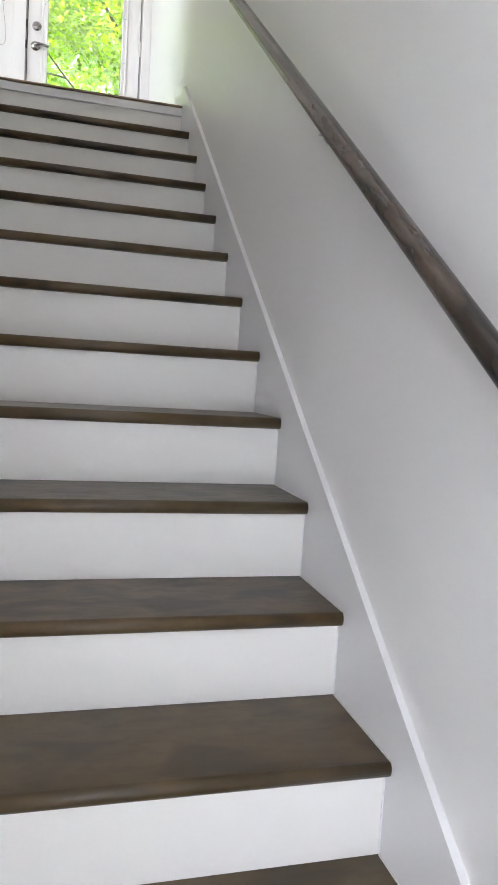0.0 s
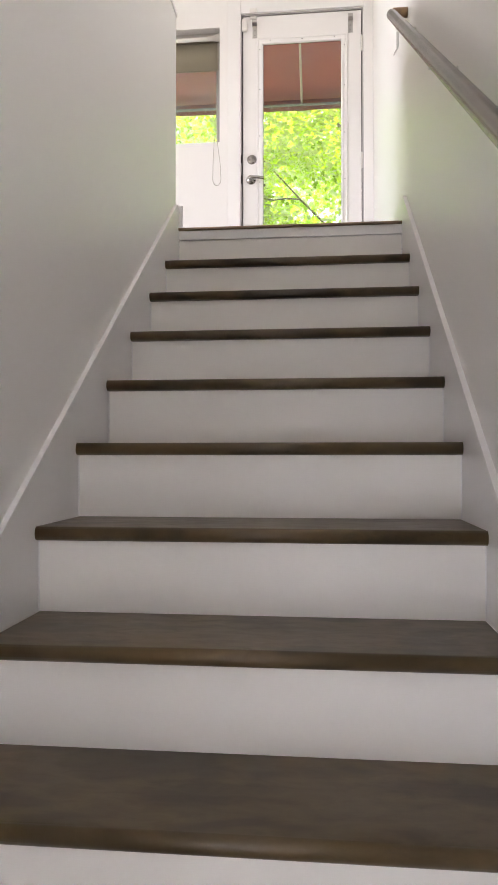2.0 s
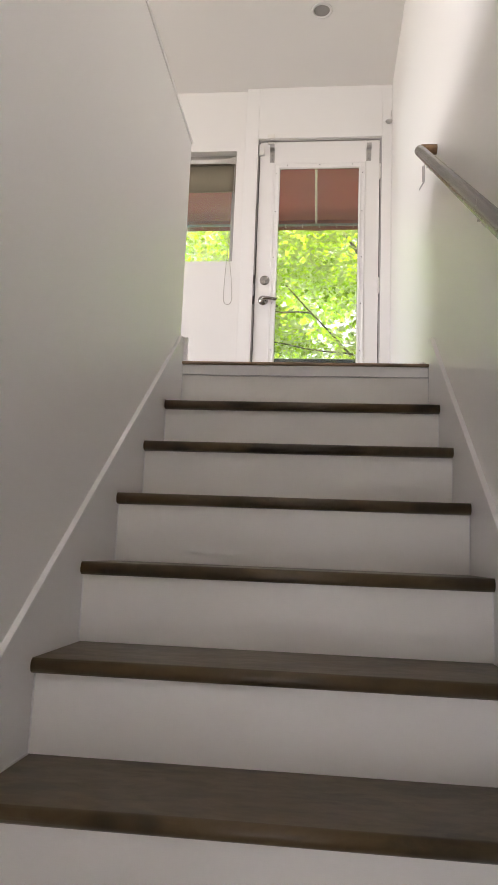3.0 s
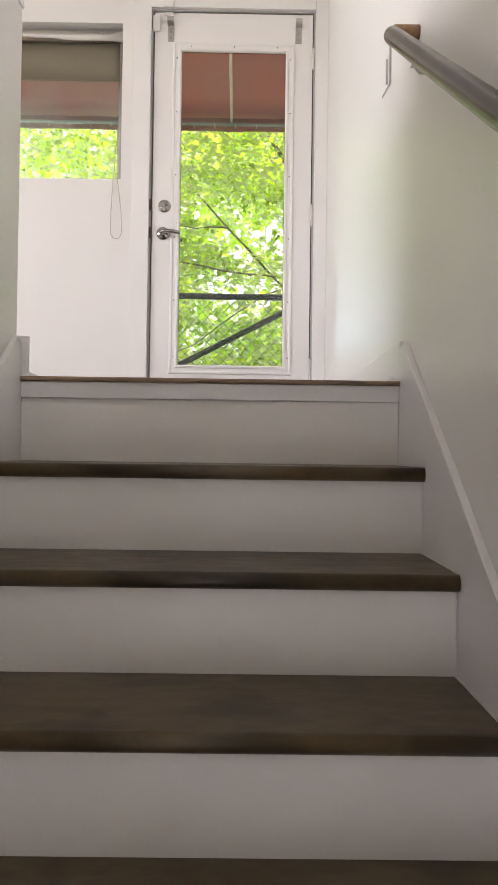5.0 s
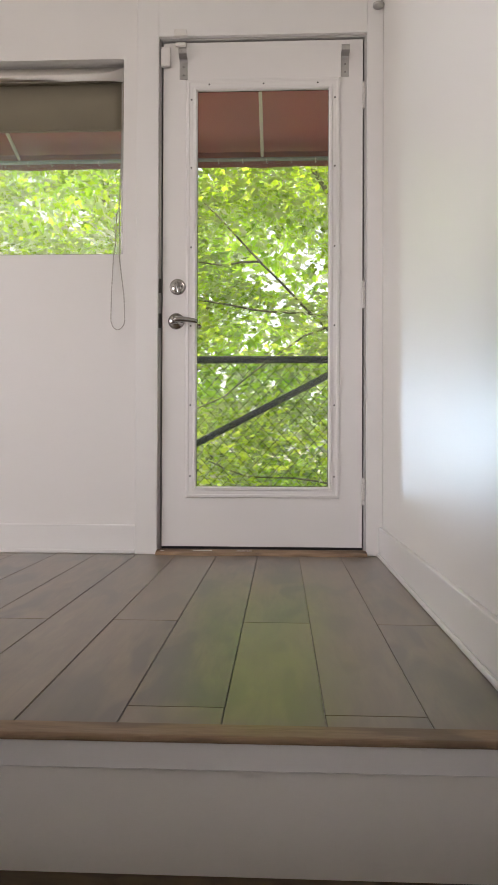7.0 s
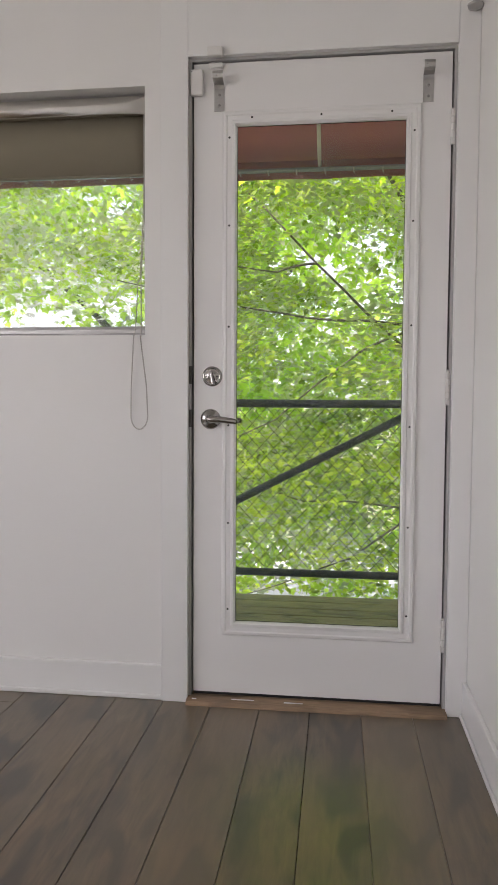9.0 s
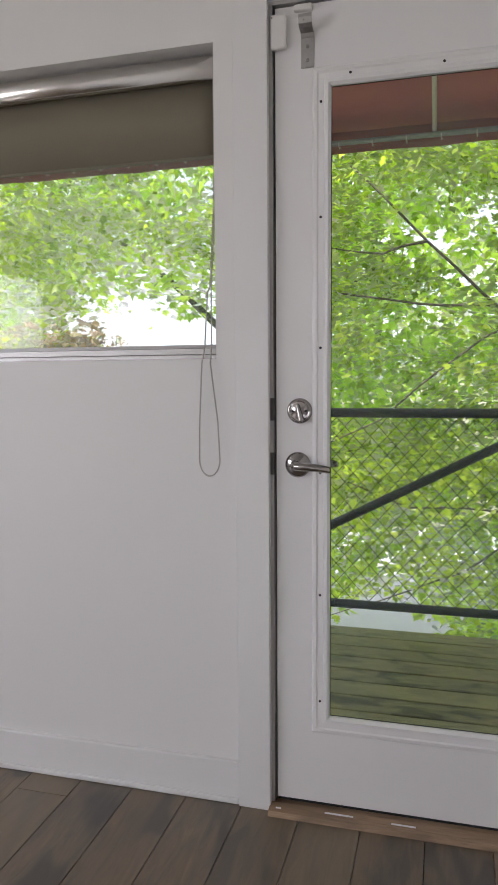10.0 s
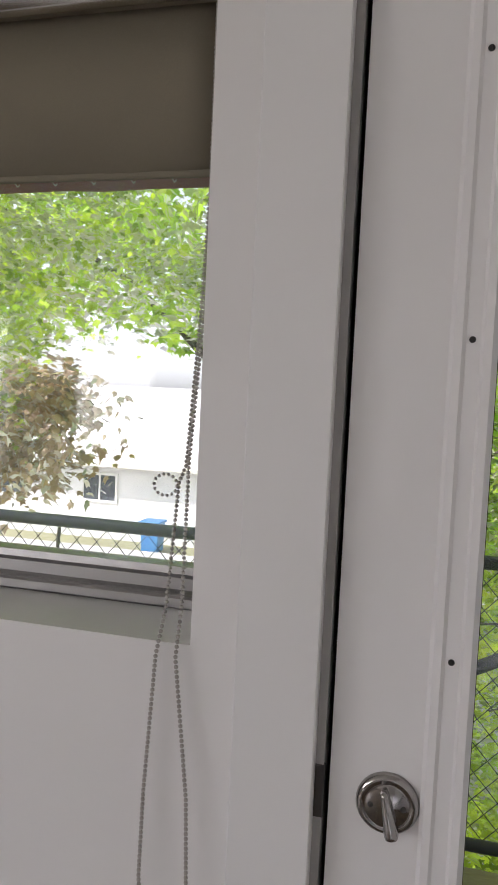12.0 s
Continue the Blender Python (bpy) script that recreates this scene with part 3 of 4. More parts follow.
for z in (4.712, 3.894, 3.090):
    h = bmesh.new()
    for k in range(5):
        turned(h, [(0.0, 0.0005), (0.0062, 0.0005), (0.0068, 0.002), (0.0068, 0.0195), (0.0062, 0.021), (0.0, 0.021)], pose(SX1 + 0.0035, SY - 0.006, z - 0.0535 + k * 0.0214), 12)
    turned(h, [(0.0, 0.0), (0.004, 0.001), (0.005, 0.004), (0.0, 0.007)], pose(SX1 + 0.0035, SY - 0.006, z + 0.0535), 12)
    box(h, SX1 - 0.002, SX1 + 0.0085, SY - 0.002, SY + 0.001, z - 0.053, z + 0.053)
    part("hinge", h, PLASTIC, door, "painted white hinge")

part("sweep", boxed(SX0, SX1, SY + 0.008, SY + 0.04, FL + 0.0192, FL + 0.0312), GAP, door, "black rubber door sweep")

# deadbolt and lever
bolt = part("deadbolt", turned(bmesh.new(), [(0.0, 0.0), (0.0335, 0.0), (0.0335, 0.003), (0.031, 0.007), (0.0265, 0.0085), (0.0255, 0.0075), (0.022, 0.0085), (0.012, 0.0105), (0.0, 0.011)],
            pose(-0.8241, SY, 3.933, 90, 0, 0), 40), CHROME, door, "round satin nickel deadbolt")
turn = bmesh.new()
box(turn, -0.006, 0.006, -0.024, 0.026, 0.0, 0.013, 0.005, 3)
for v in turn.verts:
    v.co.x *= 1.0 - 0.35 * (v.co.y / 0.026)
    v.co.z += 0.006 * max(0.0, -v.co.y / 0.024)
bmesh.ops.transform(turn, matrix=pose(-0.8221, SY - 0.009, 3.928, 90, -14, 0), verts=turn.verts[:])
for f in turn.faces:
    f.smooth = True
part("thumb_turn", turn, CHROME, bolt, "nickel thumb turn")
for dx in (-0.017, 0.017):
    part("screw", turned(bmesh.new(), [(0.0, 0.0), (0.0035, 0.0), (0.0032, 0.0015), (0.0, 0.002)], pose(-0.8241 + dx, SY - 0.0085, 3.933, 90, 0, 0), 12), DARKMETAL, bolt)
lever = part("lever_rose", turned(bmesh.new(), [(0.0, 0.0), (0.034, 0.0), (0.034, 0.003), (0.032, 0.007), (0.026, 0.011), (0.018, 0.014), (0.0125, 0.017), (0.0115, 0.03), (0.0125, 0.044), (0.0, 0.046)],
             pose(-0.8292, SY, 3.791, 90, 0, 0), 40), CHROME, door, "round satin nickel lever rose")
pts, rad = [], []
for k in range(15):
    s = k / 14
    pts.append((-0.8322 + 0.096 * s, SY - 0.043 - 0.006 * math.sin(math.pi * s), 3.791 - 0.008 * s + 0.003 * math.sin(math.pi * s)))
    rad.append(0.0125 - 0.0035 * s if k not in (0, 14) else (0.009 if k == 0 else 0.007))
part("lever", tube(bmesh.new(), pts, rad, 16), CHROME, lever, "curved satin nickel lever")
out_lever = part("lever_rose", turned(bmesh.new(), [(0.0, 0.0), (0.034, 0.0), (0.032, 0.007), (0.018, 0.014), (0.0115, 0.03), (0.0125, 0.044), (0.0, 0.046)],
                 pose(-0.8292, SY + 0.044, 3.791, -90, 0, 0), 32), CHROME, door, "round satin nickel lever rose")
part("lever", tube(bmesh.new(), [(a, 2 * SY + 0.044 - b, c) for a, b, c in pts], rad, 14), CHROME, out_lever, "curved satin nickel lever")


def bar_bracket(x):
    """Flat steel strip bent outwards at its top into an open hook."""
    b = thing("bar_bracket", "bent flat steel bracket screwed to the door", "bracket", "brackets on the door", at=(x, SY, 4.853))
    w, t = 0.0165, 0.0028
    path = [(0.0, 4.794), (0.0, 4.865), (-0.006, 4.875), (-0.028, 4.879), (-0.036, 4.885), (-0.038, 4.899), (-0.036, 4.907)]
    m = bmesh.new()
    rows = []
    for d, z in path:
        rows.append([m.verts.new(q) for q in ((x - w, SY - t + d, z), (x + w, SY - t + d, z), (x + w, SY - 0.0002 + d, z + (0.002 if d < -0.004 else 0)), (x - w, SY - 0.0002 + d, z + (0.002 if d < -0.004 else 0)))])
    for a, c in zip(rows, rows[1:]):
        for k in range(4):
            m.faces.new((a[k], a[(k + 1) % 4], c[(k + 1) % 4], c[k]))
    m.faces.new(rows[0][::-1])
    m.faces.new(rows[-1])
    strip = part("strip", m, STEEL, b)
    for z in (4.812, 4.845):
        part("screw", turned(bmesh.new(), [(0.0, 0.0), (0.0045, 0.0), (0.004, 0.002), (0.0, 0.0025)], pose(x, SY - t, z, 90, 0, 0), 12), ALU, strip)


bar_bracket(-0.8030)
bar_bracket(-0.1380)

sensor = thing("door_sensor", "small white plastic alarm contact at the door corner", "sensor", at=(-0.8765, SY, 4.878))
part("body", boxed(-0.8957, -0.8550, SY - 0.020, SY - 0.0003, 4.842, 4.925, 0.006, 3), PLASTIC, sensor)
part("led", boxed(-0.8926, -0.8896, SY - 0.0206, SY - 0.0195, 4.915, 4.918), PLUG, sensor)
magnet = thing("sensor_magnet", "small white plastic magnet over the door", "sensor", at=(-0.8342, NORTH - 0.03, 4.963))
part("body", boxed(-0.8374, -0.7870, NORTH - 0.048, NORTH - 0.0302, 4.952, 4.982, 0.004, 2), PLASTIC, magnet)
part("clip", boxed(-0.8374, -0.7900, SY - 0.016, SY - 0.0003, 4.928, 4.944, 0.004, 2), PLASTIC, magnet)

# ---- window and roller shade ----
window = thing("window_1", "wide aluminium window in a deep white reveal", "window", "", "structure", at=(-1.6624, NORTH + 0.17, WZ0))
FY0, FY1 = NORTH + 0.15, NORTH + 0.198
frame_part = part("window_frame", ring(WX0 + 0.001, WX1 - 0.001, WZ0 + 0.001, WZ1 - 0.001,
     [(0.0, FY0 - 0.012), (0.016, FY0 - 0.012), (0.018, FY0), (0.034, FY0), (0.036, FY0 + 0.012), (0.046, FY0 + 0.014), (0.046, FY1), (0.0, FY1)]), ALU, window, "grey aluminium frame")
part("rail_track", boxed(WX0 + 0.03, WX1 - 0.03, FY0 - 0.03, FY0 - 0.014, WZ0 + 0.001, WZ0 + 0.018, 0.003, 1), ALU, window, "aluminium sliding track")
wp = part("pane", boxed(WX0 + 0.04, WX1 - 0.04, FY0 + 0.024, FY0 + 0.029, WZ0 + 0.04, WZ1 - 0.04), GLASS_W, window, "dusty clear glass pane with painted-in glare haze")
wp.visible_shadow = False

shade = thing("roller_shade", "taupe fabric roller shade drawn partly down", "roller shade", at=(-1.6624, NORTH + 0.07, WZ1))
arc = [(NORTH + 0.052 - 0.024 * math.cos(a), 4.848 + 0.032 * math.sin(a)) for a in np.linspace(-1.25, 1.45, 14)]
hr = prism(bmesh.new(), arc + [(NORTH + 0.10, 4.881), (NORTH + 0.10, 4.842), (NORTH + 0.056, 4.819)], "x", WX0 + 0.008, WX1 - 0.008)
for f in hr.faces:
    f.smooth = len(f.verts) == 4
headrail = part("headrail", hr, HEADRAIL, shade, "glossy pale metal headrail")
part("roller", tube(bmesh.new(), [(WX0 + 0.012, NORTH + 0.084, 4.832), (WX1 - 0.012, NORTH + 0.084, 4.832)], 0.009, 18), SHADE, shade)
fab = bmesh.new()
nx = 24
top = [fab.verts.new((WX0 + 0.02 + (WX1 - WX0 - 0.034) * k / nx, NORTH + 0.079, 4.828)) for k in range(nx + 1)]
low = [fab.verts.new((v.co.x, NORTH + 0.079 + 0.002 * math.sin(k * 1.1), 4.628)) for k, v in enumerate(top)]
for k in range(nx):
    fab.faces.new((top[k], top[k + 1], low[k + 1], low[k])).smooth = True
fab_ob = part("fabric", fab, SHADE, shade, "taupe woven shade cloth")
fab_ob.modifiers.new("thickness", "SOLIDIFY").thickness = 0.0012
part("hem_bar", boxed(WX0 + 0.019, WX1 - 0.013, NORTH + 0.0755, NORTH + 0.083, 4.621, 4.630, 0.003, 2), SHADE, shade, "fabric-covered hem bar")


def bead_line(points, step, r):
    pts = [Vector(q) for q in points]
    bm = bmesh.new()
    carry = 0.0
    for a, b in zip(pts, pts[1:]):
        d = (b - a).length
        s = carry
        while s < d:
            bmesh.ops.create_icosphere(bm, subdivisions=1, radius=r, matrix=Matrix.Translation(a.lerp(b, s / d)))
            s += step
        carry = s - d
    return bm


kx, ky, kz = -1.092, NORTH + 0.045, 4.252
left_run = [(-1.078, NORTH + 0.074, 4.82), (-1.075, NORTH + 0.066, 4.6), (-1.077, NORTH + 0.056, 4.45), (kx + 0.008, ky, kz + 0.02), (kx, ky, kz), (-1.089, NORTH + 0.01, 4.11), (-1.091, NORTH - 0.012, 4.06), (-1.098, NORTH - 0.016, 3.9)]
loop = [(-1.070 + 0.029 * math.cos(a), NORTH - 0.018, 3.800 + 0.045 * math.sin(a)) for a in np.linspace(math.pi, 2 * math.pi, 12)]
right_run = [(-1.046, NORTH - 0.016, 3.9), (-1.067, NORTH - 0.012, 4.06), (-1.070, NORTH + 0.01, 4.11), (kx + 0.012, ky - 0.002, kz), (kx + 0.012, ky - 0.002, kz + 0.02), (-1.069, NORTH + 0.052, 4.5), (-1.071, NORTH + 0.055, 4.82)]
chain = bead_line(left_run + loop + right_run, 0.0056, 0.0029)
part("bead_chain", chain, BEADS, shade, "looped metal bead chain")
knot = bead_line([(kx - 0.016 + 0.015 * math.cos(a), ky - 0.003, kz - 0.004 + 0.013 * math.sin(a)) for a in np.linspace(0, 2 * math.pi, 22)], 0.0062, 0.0024)
part("chain_knot", knot, BEADS, shade, "small knotted loop in the chain")

# ---- small fixtures indoors ----
hook = thing("wall_hook", "narrow bent steel hook on the white wall", "hook", at=(XR, 5.51, 3.79))
m = bmesh.new()
prism(m, [(XR - 0.0005, 3.862), (XR - 0.0005, 3.728), (XR - 0.022, 3.690), (XR - 0.0245, 3.6915), (XR - 0.0045, 3.730), (XR - 0.0045, 3.860)], "y", 5.482, 5.498)
part("strip", m, STEEL, hook)
part("clip", boxed(XR - 0.007, XR - 0.0005, 5.528, 5.534, 3.748, 3.822, 0.001, 1), STEEL, hook)

corner = thing("ceiling_hook", "small grey wire hook near the ceiling corner", "hook", at=(0.0, NORTH - 0.03, 5.06))
part("cup", turned(bmesh.new(), [(0.0, 0.0), (0.022, 0.004), (0.024, 0.012), (0.012, 0.02), (0.0, 0.02)], pose(-0.008, NORTH - 0.054, 5.045), 20), STEEL, corner)
part("wire", tube(bmesh.new(), [(-0.008, NORTH - 0.054, 5.06), (0.006, NORTH - 0.05, 5.075), (0.008, NORTH - 0.036, 5.11), (0.008, NORTH - 0.0305, 5.15)], 0.003, 8), STEEL, corner)

lamp = thing("downlight", "round recessed ceiling downlight, switched off", "ceiling light", at=(-0.4695, 6.40, CEIL))
part("trim_ring", turned(bmesh.new(), [(0.048, -0.002), (0.05, -0.006), (0.064, -0.004), (0.066, -0.0005), (0.048, -0.0005)], pose(-0.4695, 6.40, CEIL), 40), TRIM, lamp, "white trim ring")
part("recess", turned(bmesh.new(), [(0.0, -0.0025), (0.025, -0.0022), (0.047, -0.0008)], pose(-0.4695, 6.40, CEIL), 40), RECESS, lamp, "dull grey lens")

# ---- deck, fence, awning ----
deck = thing("deck", "weathered greenish wooden deck outside the door", "deck", "", "structure", at=(-1, 8.1, 2.7))
bmD = boxed(-4.2, 2.6, 0, 0.128, -0.038, 0.0, 0.004, 2)
first = None
for k in range(12):
    y = 7.36 + k * 0.138
    if first is None:
        first = part("board", bmD, DECK, deck)
        ob = first
    else:
        ob = new("board", first.data)
        ob.parent, ob.matrix_parent_inverse = deck, first.matrix_parent_inverse
    ob.location = (random.uniform(-0.004, 0.004), y, 2.70 + random.uniform(-0.0015, 0.0015))
part("rim_joist", boxed(-4.2, 2.6, 9.02, 9.06, 2.44, 2.657), DECK, deck)
for x in (-4.1, -1.9, 0.3, 2.4):
    part("post", boxed(x - 0.07, x + 0.07, 8.9, 9.015, -0.3, 2.657), DECK, deck)

fence = thing("fence", "dark green pipe railing with chain-link mesh", "railing", at=(-1, 8.77, 2.7))
FX0, FX1, FYC = -4.1, 2.5, 8.865
part("top_rail", tube(bmesh.new(), [(FX0, FYC, 3.847), (FX1, FYC, 3.847)], 0.024, 14), FENCE, fence)
part("bottom_rail", tube(bmesh.new(), [(FX0, FYC, 2.87), (FX1, FYC, 2.87)], 0.022, 14), FENCE, fence)
part("brace", tube(bmesh.new(), [(-1.78, FYC + 0.03, 2.866), (0.15, FYC + 0.03, 3.872)], 0.023, 14), FENCE, fence)
for x in (FX0, -3.35, 0.2, FX1):
    part("post", tube(bmesh.new(), [(x, FYC, 2.70), (x, FYC, 3.87)], 0.027, 14), FENCE, fence)
mesh_bm = bmesh.new()
zlo, zhi, gap = 2.885, 3.83, 0.084
for s in (1, -1):
    x = FX0 - 1.0
    while x < FX1 + 1.0:
        a = Vector((x, FYC - 0.002 * s, zlo if s > 0 else zhi))
        b = a + Vector((0.9 * (zhi - zlo), 0, s * (zhi - zlo)))
        lo, hi = max(a.x, FX0), min(b.x, FX1)
        if hi > lo + 0.02:
            p0, p1 = a.lerp(b, (lo - a.x) / (b.x - a.x)), a.lerp(b, (hi - a.x) / (b.x - a.x))
            tube(mesh_bm, [p0, p1], 0.0017, 5, False)
        x += gap
mo = part("chain_link", mesh_bm, WIRE, fence, "dark coated chain-link mesh")
mo["kind"] = "stuff"

awning = thing("awning", "red-brown canvas awning on a pale pipe frame", "awning", at=(-0.9, 8.0, 5.2))
AX0, AX1, AYF, AYB = -3.4, 1.5, 8.785, 7.36
AZF, AZB = 5.165, 5.71
bm = bmesh.new()
NXA, NYA = 40, 8
grid = []
for i in range(NXA + 1):
    x = AX0 + (AX1 - AX0) * i / NXA
    row = []
    for j in range(NYA + 1):
        s = j / NYA
        sag = 0.02 * math.sin(math.pi * s) * (0.6 + 0.4 * math.cos((x + 0.516) * 2 * math.pi / 1.58 + math.pi))
        row.append(bm.verts.new((x, AYB + (AYF + 0.045 - AYB) * s, AZB + (AZF - AZB) * s + 0.028 - sag)))
    grid.append(row)
for i in range(NXA):
    for j in range(NYA):
        bm.faces.new((grid[i][j], grid[i + 1][j], grid[i + 1][j + 1], grid[i][j + 1])).smooth = True
can = part("canopy", bm, AWNING, awning)
can.modifiers.new("thickness", "SOLIDIFY").thickness = 0.001
val = bmesh.new()
prev = None
for i in range(121):
    x = AX0 + (AX1 - AX0) * i / 120
    y = AYF + 0.018 + 0.003 * math.sin(x * 21)
    col = [val.verts.new((x, y, AZF + 0.02)), val.verts.new((x, y + 0.003 * math.sin(x * 9), 5.083 + 0.004 * abs(math.sin(x * 6.3)))) ]
    if prev:
        val.faces.new((prev[0], col[0], col[1], prev[1])).smooth = True
    prev = col
vo = part("valance", val, AWNING, awning, "hanging canvas edge")
vo.modifiers.new("thickness", "SOLIDIFY").thickness = 0.001
part("front_pipe", tube(bmesh.new(), [(AX0, AYF, AZF - 0.035), (AX1, AYF, AZF - 0.035)], 0.012, 10), plain("grey_green_pipe", (0.30, 0.34, 0.30), 0.4), awning, "grey-green front pipe")
for x in (-2.11, -0.521, 1.07):
    part("rafter", tube(bmesh.new(), [(x, AYF, AZF - 0.014), (x, AYB, AZB - 0.014)], 0.0105, 10), AWNPIPE, awning, "pale metal rafter")
part("arm", tube(bmesh.new(), [(-2.24, AYF, AZF - 0.03), (-3.1, 7.62, 5.36)], 0.0105, 10), AWNPIPE, awning, "pale metal arm")
tie = tube(bmesh.new(), [(0, 0, 0.008), (0.0, -0.012, 0.0), (0.0, -0.013, -0.018), (0.002, 0.003, -0.026), (0.006, 0.010, -0.016)], 0.0024, 6)
tie0 = part("tie", tie, AWNPIPE, awning, "pale cord tie")
tie0.location = (AX0 + 0.1, AYF, AZF - 0.035)
x = AX0 + 0.256
while x < AX1:
    ob = new("tie", tie0.data)
    ob.parent, ob.matrix_parent_inverse = awning, tie0.matrix_parent_inverse
    ob["label"] = "pale cord tie"
    ob.location = (x, AYF, AZF - 0.035)
    x += 0.156
# unseen parapet and wall, added to keep the sun off the deck
bmA = prism(bmesh.new(), [(NORTH + 0.201, CEIL), (NORTH + 0.201, 5.80), (NORTH + 0.24, 5.80), (NORTH + 0.24, CEIL)], "x", -4.3, 2.6)
box(bmA, XR + 0.122, 6.5, NORTH + 0.02, NORTH + 0.2, -0.3, 5.80)
setting("wall_deck_shade", bmA, STUCCO, "added unseen pale wall meant to shade the deck", "wall")

# ---- ground and the house opposite ----
GZ = -0.3
bm = bmesh.new()
nsteps = 40
gv = {}
for i in range(nsteps + 1):
    for j in range(nsteps + 1):
        u, w = i / nsteps * 2 - 1, j / nsteps * 2 - 1
        x, y = 900 * u * abs(u) ** 2, 12 + 900 * w * abs(w) ** 2
        gv[i, j] = bm.verts.new((x, y, GZ + 0.05 * noise.noise(Vector((x * 0.3, y * 0.3, 0)))))
for i in range(nsteps):
    for j in range(nsteps):
        bm.faces.new((gv[i, j], gv[i + 1, j], gv[i + 1, j + 1], gv[i, j + 1])).smooth = True
setting("ground", bm, LAWN, "dry sunlit grass ground behind the house", "ground")
setting("road", boxed(-40, 30, 15.3, 25.5, GZ - 0.1, GZ + 0.09), CONCRETE, "sun-bleached pale lane beyond the trees", "road")

setting("driveway", boxed(-2.7, 0.95, 10.4, 15.295, GZ - 0.1, GZ + 0.085), CONCRETE, "pale concrete drive between the trees and the lane", "driveway")


def far_house(x0, x1, y0, y1, z1, ridge):
    h = thing("house", "low white house with a pale grey roof", "house", at=((x0 + x1) / 2, (y0 + y1) / 2, GZ))
    wall = part("wall", boxed(x0, x1, y0, y1, GZ - 0.2, z1), STUCCO, h)
    ym = (y0 + y1) / 2
    r = prism(bmesh.new(), [(y0 - 0.5, z1 - 0.12), (ym, ridge), (y1 + 0.5, z1 - 0.12), (y1 + 0.5, z1 - 0.24), (ym, ridge - 0.14), (y0 - 0.5, z1 - 0.24)], "x", x0 - 0.4, x1 + 0.4)
    roof = part("roof", r, ROOF, h, "pale shingle roof")
    part("gutter", boxed(x0 - 0.4, x1 + 0.4, y0 - 0.6, y0 - 0.5, z1 - 0.26, z1 - 0.13, 0.01, 1), AWNPIPE, roof)
    for k in range(4):
        xw = x0 + 0.9 + k * (x1 - x0 - 1.8) / 4
        w = part("window", ring(xw, xw + 1.25, 0.85, 1.8, [(0.0, y0 - 0.001), (0.0, y0 - 0.05), (0.08, y0 - 0.05), (0.08, y0 - 0.001)]), STUCCO, h)
        part("pane", boxed(xw + 0.07, xw + 1.18, y0 - 0.02, y0 - 0.002, 0.92, 1.73), DARKGLASS, w)
        part("mullion", boxed(xw + 0.6, xw + 0.66, y0 - 0.045, y0 - 0.02, 0.92, 1.73), STUCCO, w)
    return h


far_house(-22.0, -7.5, 27.0, 34.0, 2.3, 4.6)
bin_ = thing("recycling_bin", "blue plastic bin standing by the lane", "bin", at=(-8.7, 26.0, GZ))
bm = boxed(-9.0, -8.4, 25.7, 26.3, GZ, 0.55, 0.03, 2)
for v in bm.verts:
    s = 0.85 + 0.15 * (v.co.z - GZ) / 1.05
    v.co.x, v.co.y = -8.7 + (v.co.x + 8.7) * s, 26.0 + (v.co.y - 26.0) * s
part("body", bm, BLUE, bin_)
part("lid", boxed(-9.03, -8.37, 25.65, 26.33, 0.552, 0.62, 0.02, 2), BLUE, bin_)

# ---- trees ----
rng = np.random.default_rng(7)
LOBES = [(0.0, -0.10), (0.16, 0.02), (0.40, 0.02), (0.30, 0.20), (0.52, 0.46), (0.26, 0.46), (0.16, 0.62), (0.0, 1.0), (-0.16, 0.62), (-0.26, 0.46), (-0.52, 0.46), (-0.30, 0.20), (-0.40, 0.02), (-0.16, 0.02)]


def leaves_mesh(name, centres, sizes, per=1, tilt=0.3, droop=0.3):
    """Maple-like leaves, each a lobed blade folded along its midrib; those of one spray lie much alike."""
    n = len(centres)
    lob = np.array(LOBES)
    k = len(lob)
    base = np.zeros((k, 3))
    base[:, 0], base[:, 1] = lob[:, 0], lob[:, 1] - 0.3
    base[:, 2] = -0.22 * np.abs(lob[:, 0]) - 0.12 * np.clip(lob[:, 1] - 0.4, 0, 1)
    yaw = np.repeat(rng.uniform(0, 2 * np.pi, n // per), per) + rng.normal(0, 0.8, n)
    tx = np.repeat(rng.normal(-droop, 0.38, n // per), per) + rng.normal(0, tilt, n)
    ty = np.repeat(rng.normal(0.0, 0.28, n // per), per) + rng.normal(0, tilt, n)
    cy, sy, cx, sx, cz, sz = np.cos(ty), np.sin(ty), np.cos(tx), np.sin(tx), np.cos(yaw), np.sin(yaw)
    v = base[None] * sizes[:, None, None]
    x, y, z = v[..., 0], v[..., 1], v[..., 2]
    x, z = x * cy[:, None] + z * sy[:, None], -x * sy[:, None] + z * cy[:, None]
    y, z = y * cx[:, None] - z * sx[:, None], y * sx[:, None] + z * cx[:, None]
    x, y = x * cz[:, None] - y * sz[:, None], x * sz[:, None] + y * cz[:, None]
    co = np.stack([x, y, z], -1) + centres[:, None]
    left = [0] + list(range(7, k))
    right = list(range(0, 8))
    faces = []
    for i in range(n):
        o = i * k
        faces.append([o + q for q in right])
        faces.append([o + q for q in left])
    me = bpy.data.meshes.new(name)
    me.from_pydata(co.reshape(-1, 3).tolist(), [], faces)
    return me


